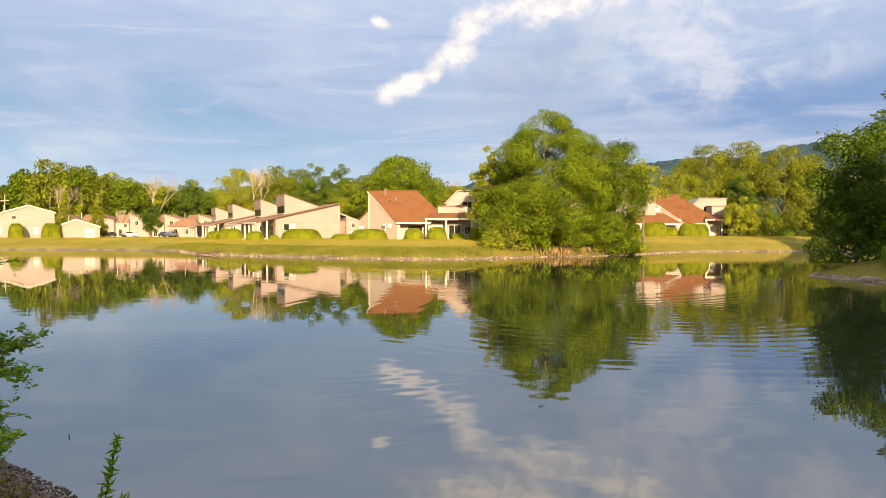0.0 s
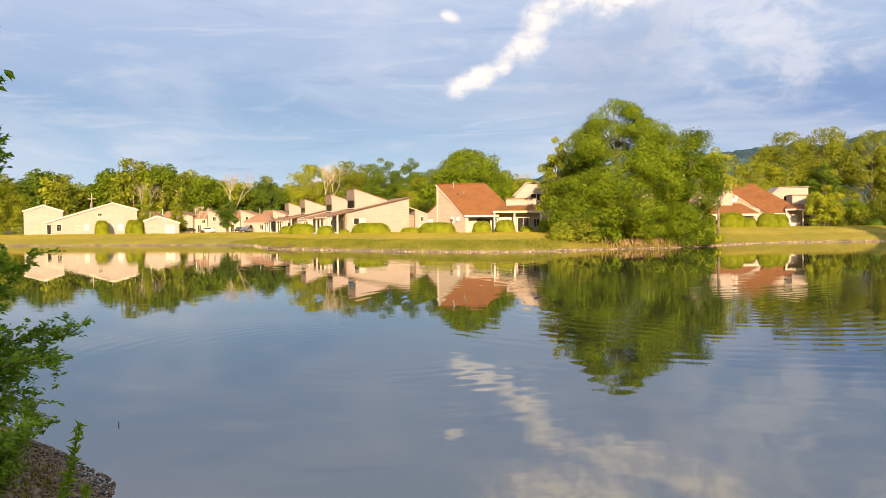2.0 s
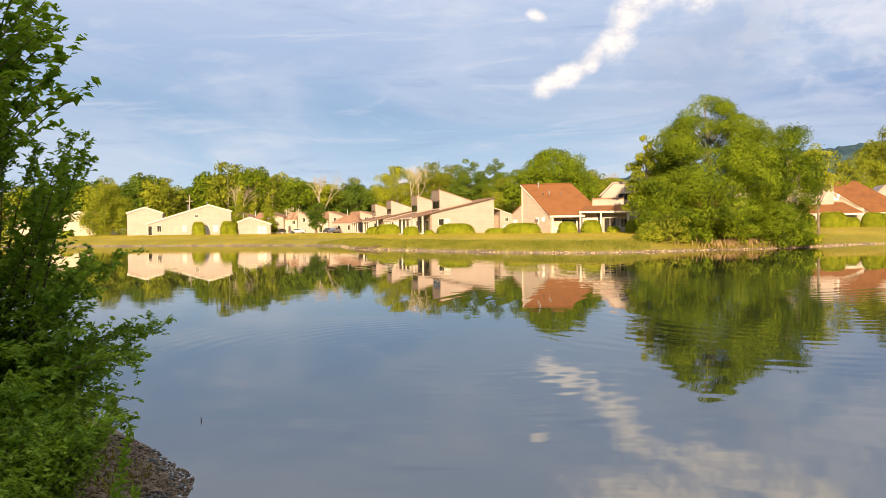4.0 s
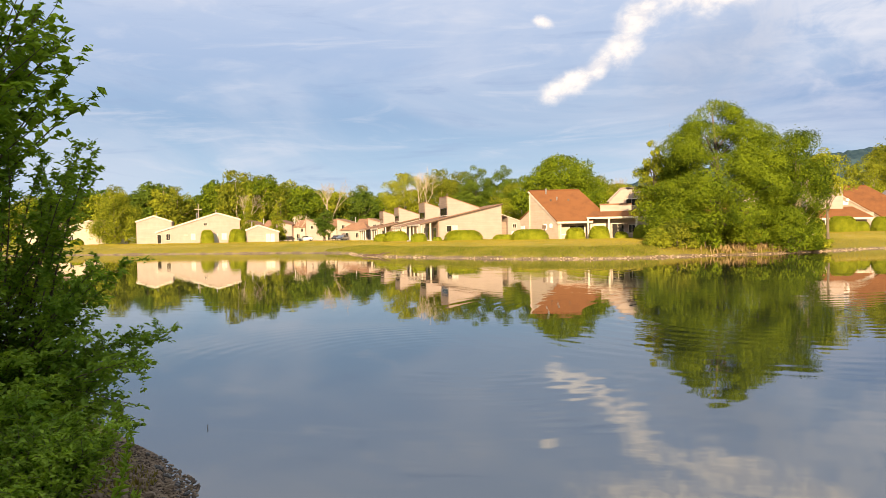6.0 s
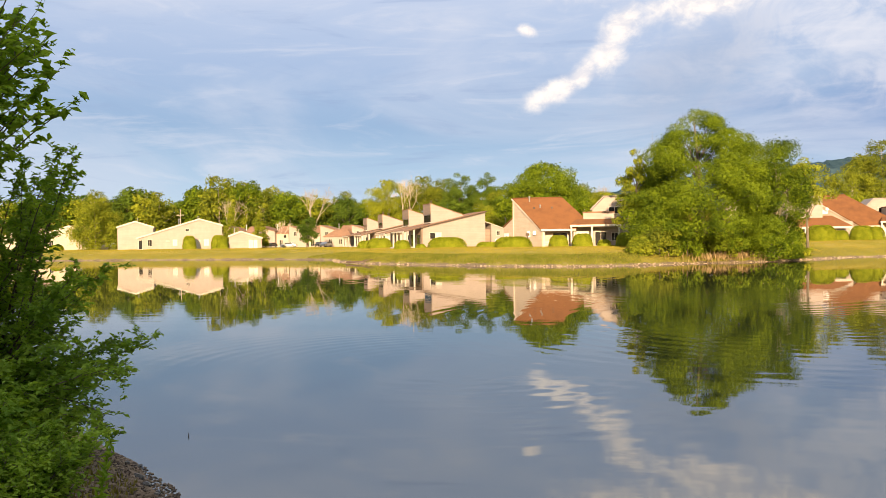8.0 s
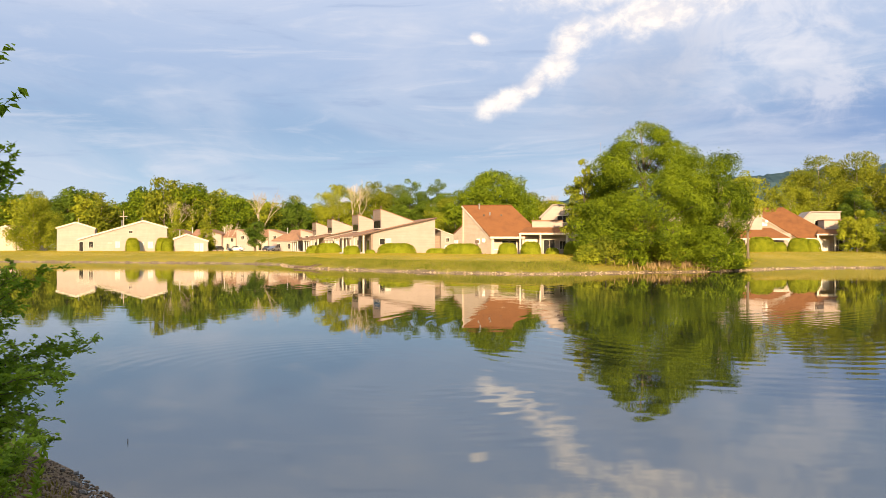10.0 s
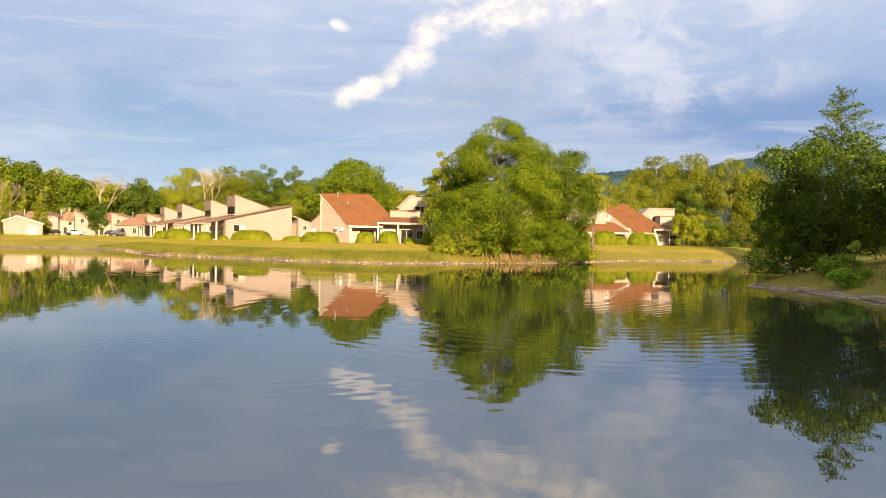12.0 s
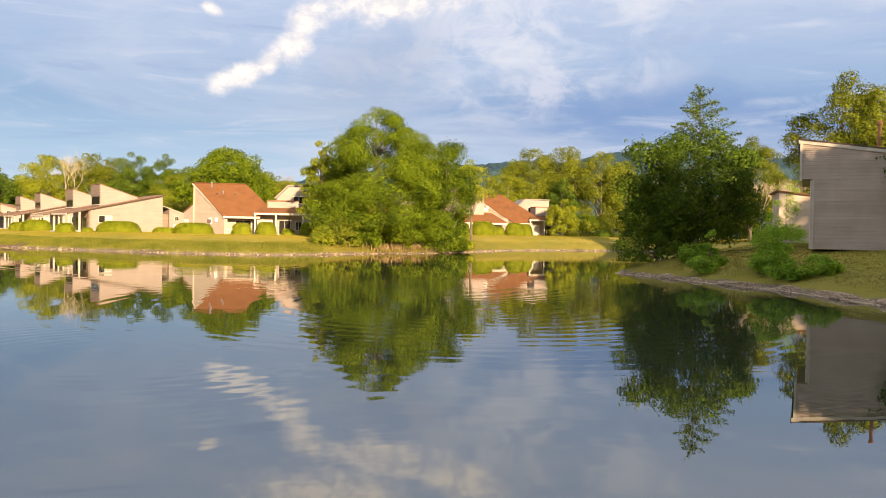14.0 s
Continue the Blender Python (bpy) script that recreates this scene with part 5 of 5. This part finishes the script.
def stone_strip(name, spots, lo, hi, mat, seed, label):
    """Many small stones of a distant shore in one mesh."""
    rng = np.random.default_rng(seed)
    base = np.array([p.co for p in stone_meshes[0].vertices])
    tri = np.array([p.vertices[:] for p in stone_meshes[0].polygons])
    k = len(spots)
    v = base[None] * rng.uniform(lo, hi, (k, 1, 1)) * rng.uniform(0.7, 1.4, (k, 1, 3)) + spots[:, None, :]
    f = (tri[None] + (np.arange(k) * len(base))[:, None, None]).reshape(-1, 3)
    me = bpy.data.meshes.new(name)
    me.from_pydata(v.reshape(-1, 3).tolist(), [], f.tolist())
    me.materials.append(mat)
    tagged(part(name, me, mat), label, "stones", kind="stuff")


def shore_spots(x0, x1, y0, y1, count, d0, d1):
    x, y = rg.uniform(x0, x1, count), rg.uniform(y0, y1, count)
    d = shore_distance(x, y)
    ok = (d > d0) & (d < d1)
    return np.stack([x[ok], y[ok], np.maximum(ground_height(x[ok], y[ok]), 0)], 1)


stone_strip("near_gravel", shore_spots(-6.2, -2.6, 6.2, 9.8, 14000, -0.25, 2.0), 0.007, 0.026, STONE, 8, "brown gravel on the near shore")
stone_strip("far_shore_stones", shore_spots(-45, 68, 85, 135, 60000, -0.25, 0.4), 0.05, 0.14, SHORESTONE, 5, "pale brown stones along the far shore")
stone_strip("spit_shore_stones", shore_spots(24, 36, 26, 60, 80000, -0.2, 0.4), 0.02, 0.06, SHORESTONE, 6, "brown stones along the shaded shore")


# cars in the car park
def make_car(m, paint, label):
    c = thing("car", m, label, "car", "parked cars")
    side = [(-2.2, 0.35), (-2.25, 0.75), (-1.9, 0.92), (-1.25, 0.98), (-0.6, 1.42), (0.9, 1.45), (1.6, 1.02), (2.2, 0.92), (2.25, 0.4)]
    part("body", Shape().slab([(u, -0.85, w) for u, w in side], (0, 1.7, 0)), paint, c)
    part("side_window", Shape().slab([(-1.05, -0.88, 1.0), (-0.55, -0.88, 1.36), (0.85, -0.88, 1.38), (1.35, -0.88, 1.04)], (0, 0.05, 0)), GLASS, c)
    for u in (-1.4, 1.4):
        for v in (-0.82, 0.82):
            wh = new("wheel")
            wh.parent, wh.location = c, (u, v, 0.32)
            part("tyre", Shape().tube([(0, -0.1, 0), (0, 0.1, 0)], [0.32, 0.32], 14), RUBBER, wh)
            part("rim", Shape().tube([(0, -0.115, 0), (0, 0.115, 0)], [0.19, 0.19], 10), METAL, wh)
    part("headlight", Shape().box(2.1, -0.8, 0.62, 2.27, -0.5, 0.78, 0.03), WHITE, c)
    part("tail_light", Shape().box(-2.28, -0.8, 0.7, -2.15, -0.5, 0.84, 0.03), RUST, c)
    return c


SILVER, BLACKP, WHITEP = car_paint("silver_paint", (0.45, 0.46, 0.48)), car_paint("black_paint", (0.03, 0.03, 0.035)), car_paint("white_car_paint", (0.78, 0.78, 0.77))
for x, y, p, lab, turn in ((-96.5, 212, SILVER, "silver car in the car park", 10), (-91.5, 214, BLACKP, "black car in the car park", 80), (-84.3, 210, WHITEP, "white car in the car park", 5),
                           (-76.5, 214, BLACKP, "black car in the car park", 90), (-73, 209, SILVER, "silver car in the car park", 85), (-15.6, 138, WHITEP, "white car behind the lawn between the houses", 95)):
    make_car(pose(x, y, gz(x, y), 0, 0, turn), p, lab)

# thin masts and poles
s = Shape().tube([(0, 0, 0), (0, 0, 202)], [0.3, 0.12], 4)
for z in range(20, 200, 20):
    s.box(-0.4, -0.4, z, 0.4, 0.4, z + 0.4)
mast = tagged(part("radio_mast", s, SHADEBROWN), "thin grey radio mast far behind the trees", "mast")
mast.location = (112, 1500, gz(112, 1500) - 0.5)
pole = thing("utility_pole", pose(-134.7, 240, 2.0) @ Matrix.Diagonal((1.1, 1.1, 1.45, 1)), "pale wooden pole among the woods", "pole")
part("shaft", Shape().tube([(0, 0, 0), (0, 0, 9.0)], [0.16, 0.11], 8), PALEBARK, pole)
part("crossarm", Shape().box(-1.2, -0.06, 7.6, 1.2, 0.06, 7.75), PALEBARK, pole)
copy_thing(b1, place(-84.3, 205, None, 40, 0.38))


# small things on the banks
def patio_chair(m, mat, label):
    c = thing("patio_chair", m, label, "chair", "chairs on the porch")
    part("seat", Shape().box(-0.25, -0.25, 0.4, 0.25, 0.25, 0.45, 0.015), mat, c)
    part("backrest", Shape().slab([(-0.25, 0.22, 0.45), (0.25, 0.22, 0.45), (0.25, 0.34, 0.95), (-0.25, 0.34, 0.95)], (0, 0.04, 0)), mat, c)
    for u in (-0.22, 0.22):
        for v in (-0.22, 0.22):
            part("leg", Shape().box(u - 0.02, v - 0.02, 0, u + 0.02, v + 0.02, 0.41), mat, c)
        part("armrest", Shape().box(u - 0.03, -0.25, 0.62, u + 0.03, 0.26, 0.66), mat, c)


patio_chair(pose(1.9, 121.6, 2.06, 0, 0, 20), RUST, "red-brown patio chair on the porch")
patio_chair(pose(2.8, 121.6, 2.06, 0, 0, -15), WHITE, "white patio chair on the porch")
patio_chair(pose(-5.2, 122.4, 2.06, 0, 0, 10), WHITE, "white patio chair under the red roof")
patio_chair(pose(51.6, 154.9, 2.41, 0, 0, 10), RUST, "red-brown patio chair on the porch")

x, y = -9.2, 119.2
fp = thing("feeder_post", pose(x, y, gz(x, y)), "dark green post with a small box on the lawn", "post")
part("post", Shape().box(-0.07, -0.07, -0.2, 0.07, 0.07, 2.2, 0.01), DARKTRIM, fp)
part("box", Shape().box(-0.28, -0.2, 1.7, 0.28, 0.2, 2.25, 0.03), DARKTRIM, fp)
part("brace", Shape().slab([(0.0, -0.04, 0.1), (0.9, -0.04, 0.0), (0.9, -0.04, 0.12), (0.0, -0.04, 0.7)], (0, 0.08, 0)), DARKTRIM, fp)

x, y = -32.6, 109.0
lg = thing("driftwood_log", pose(x, y, 0.22), "dark fallen branch lying on the far shore", "log")
part("limb", Shape().tube([(-2.2, 0.2, 0.0), (-0.8, 0, 0.05), (0.6, -0.1, 0.12), (2.0, 0.1, 0.45)], [0.14, 0.12, 0.09, 0.04], 7), DARKTRIM, lg)
part("side_branch", Shape().tube([(0.2, 0, 0.1), (0.9, 0.4, 0.4), (1.3, 0.6, 0.5)], [0.06, 0.04, 0.02], 6), DARKTRIM, lg)

st = thing("stick", pose(-5.7, 11.4, 0), "thin dark stick standing out of the water", "stick")
part("twig", Shape().tube([(0, 0, -0.8), (0.01, 0, 0.0), (0.02, 0, 0.035), (0.0, 0, 0.06)], [0.009, 0.008, 0.006, 0.003], 6), DARKTRIM, st)

dish = thing("satellite_dish", pose(42.9, 154.6, 8.2), "small pale satellite dish on the house wall", "dish")
part("reflector", Shape().tube([(0, 0, 0), (0, -0.1, 0.03)], [0.28, 0.25], 14), WHITE, dish)
part("arm", Shape().tube([(0, 0, 0), (0.1, 0.6, -0.4)], [0.04, 0.04], 6), METAL, dish)
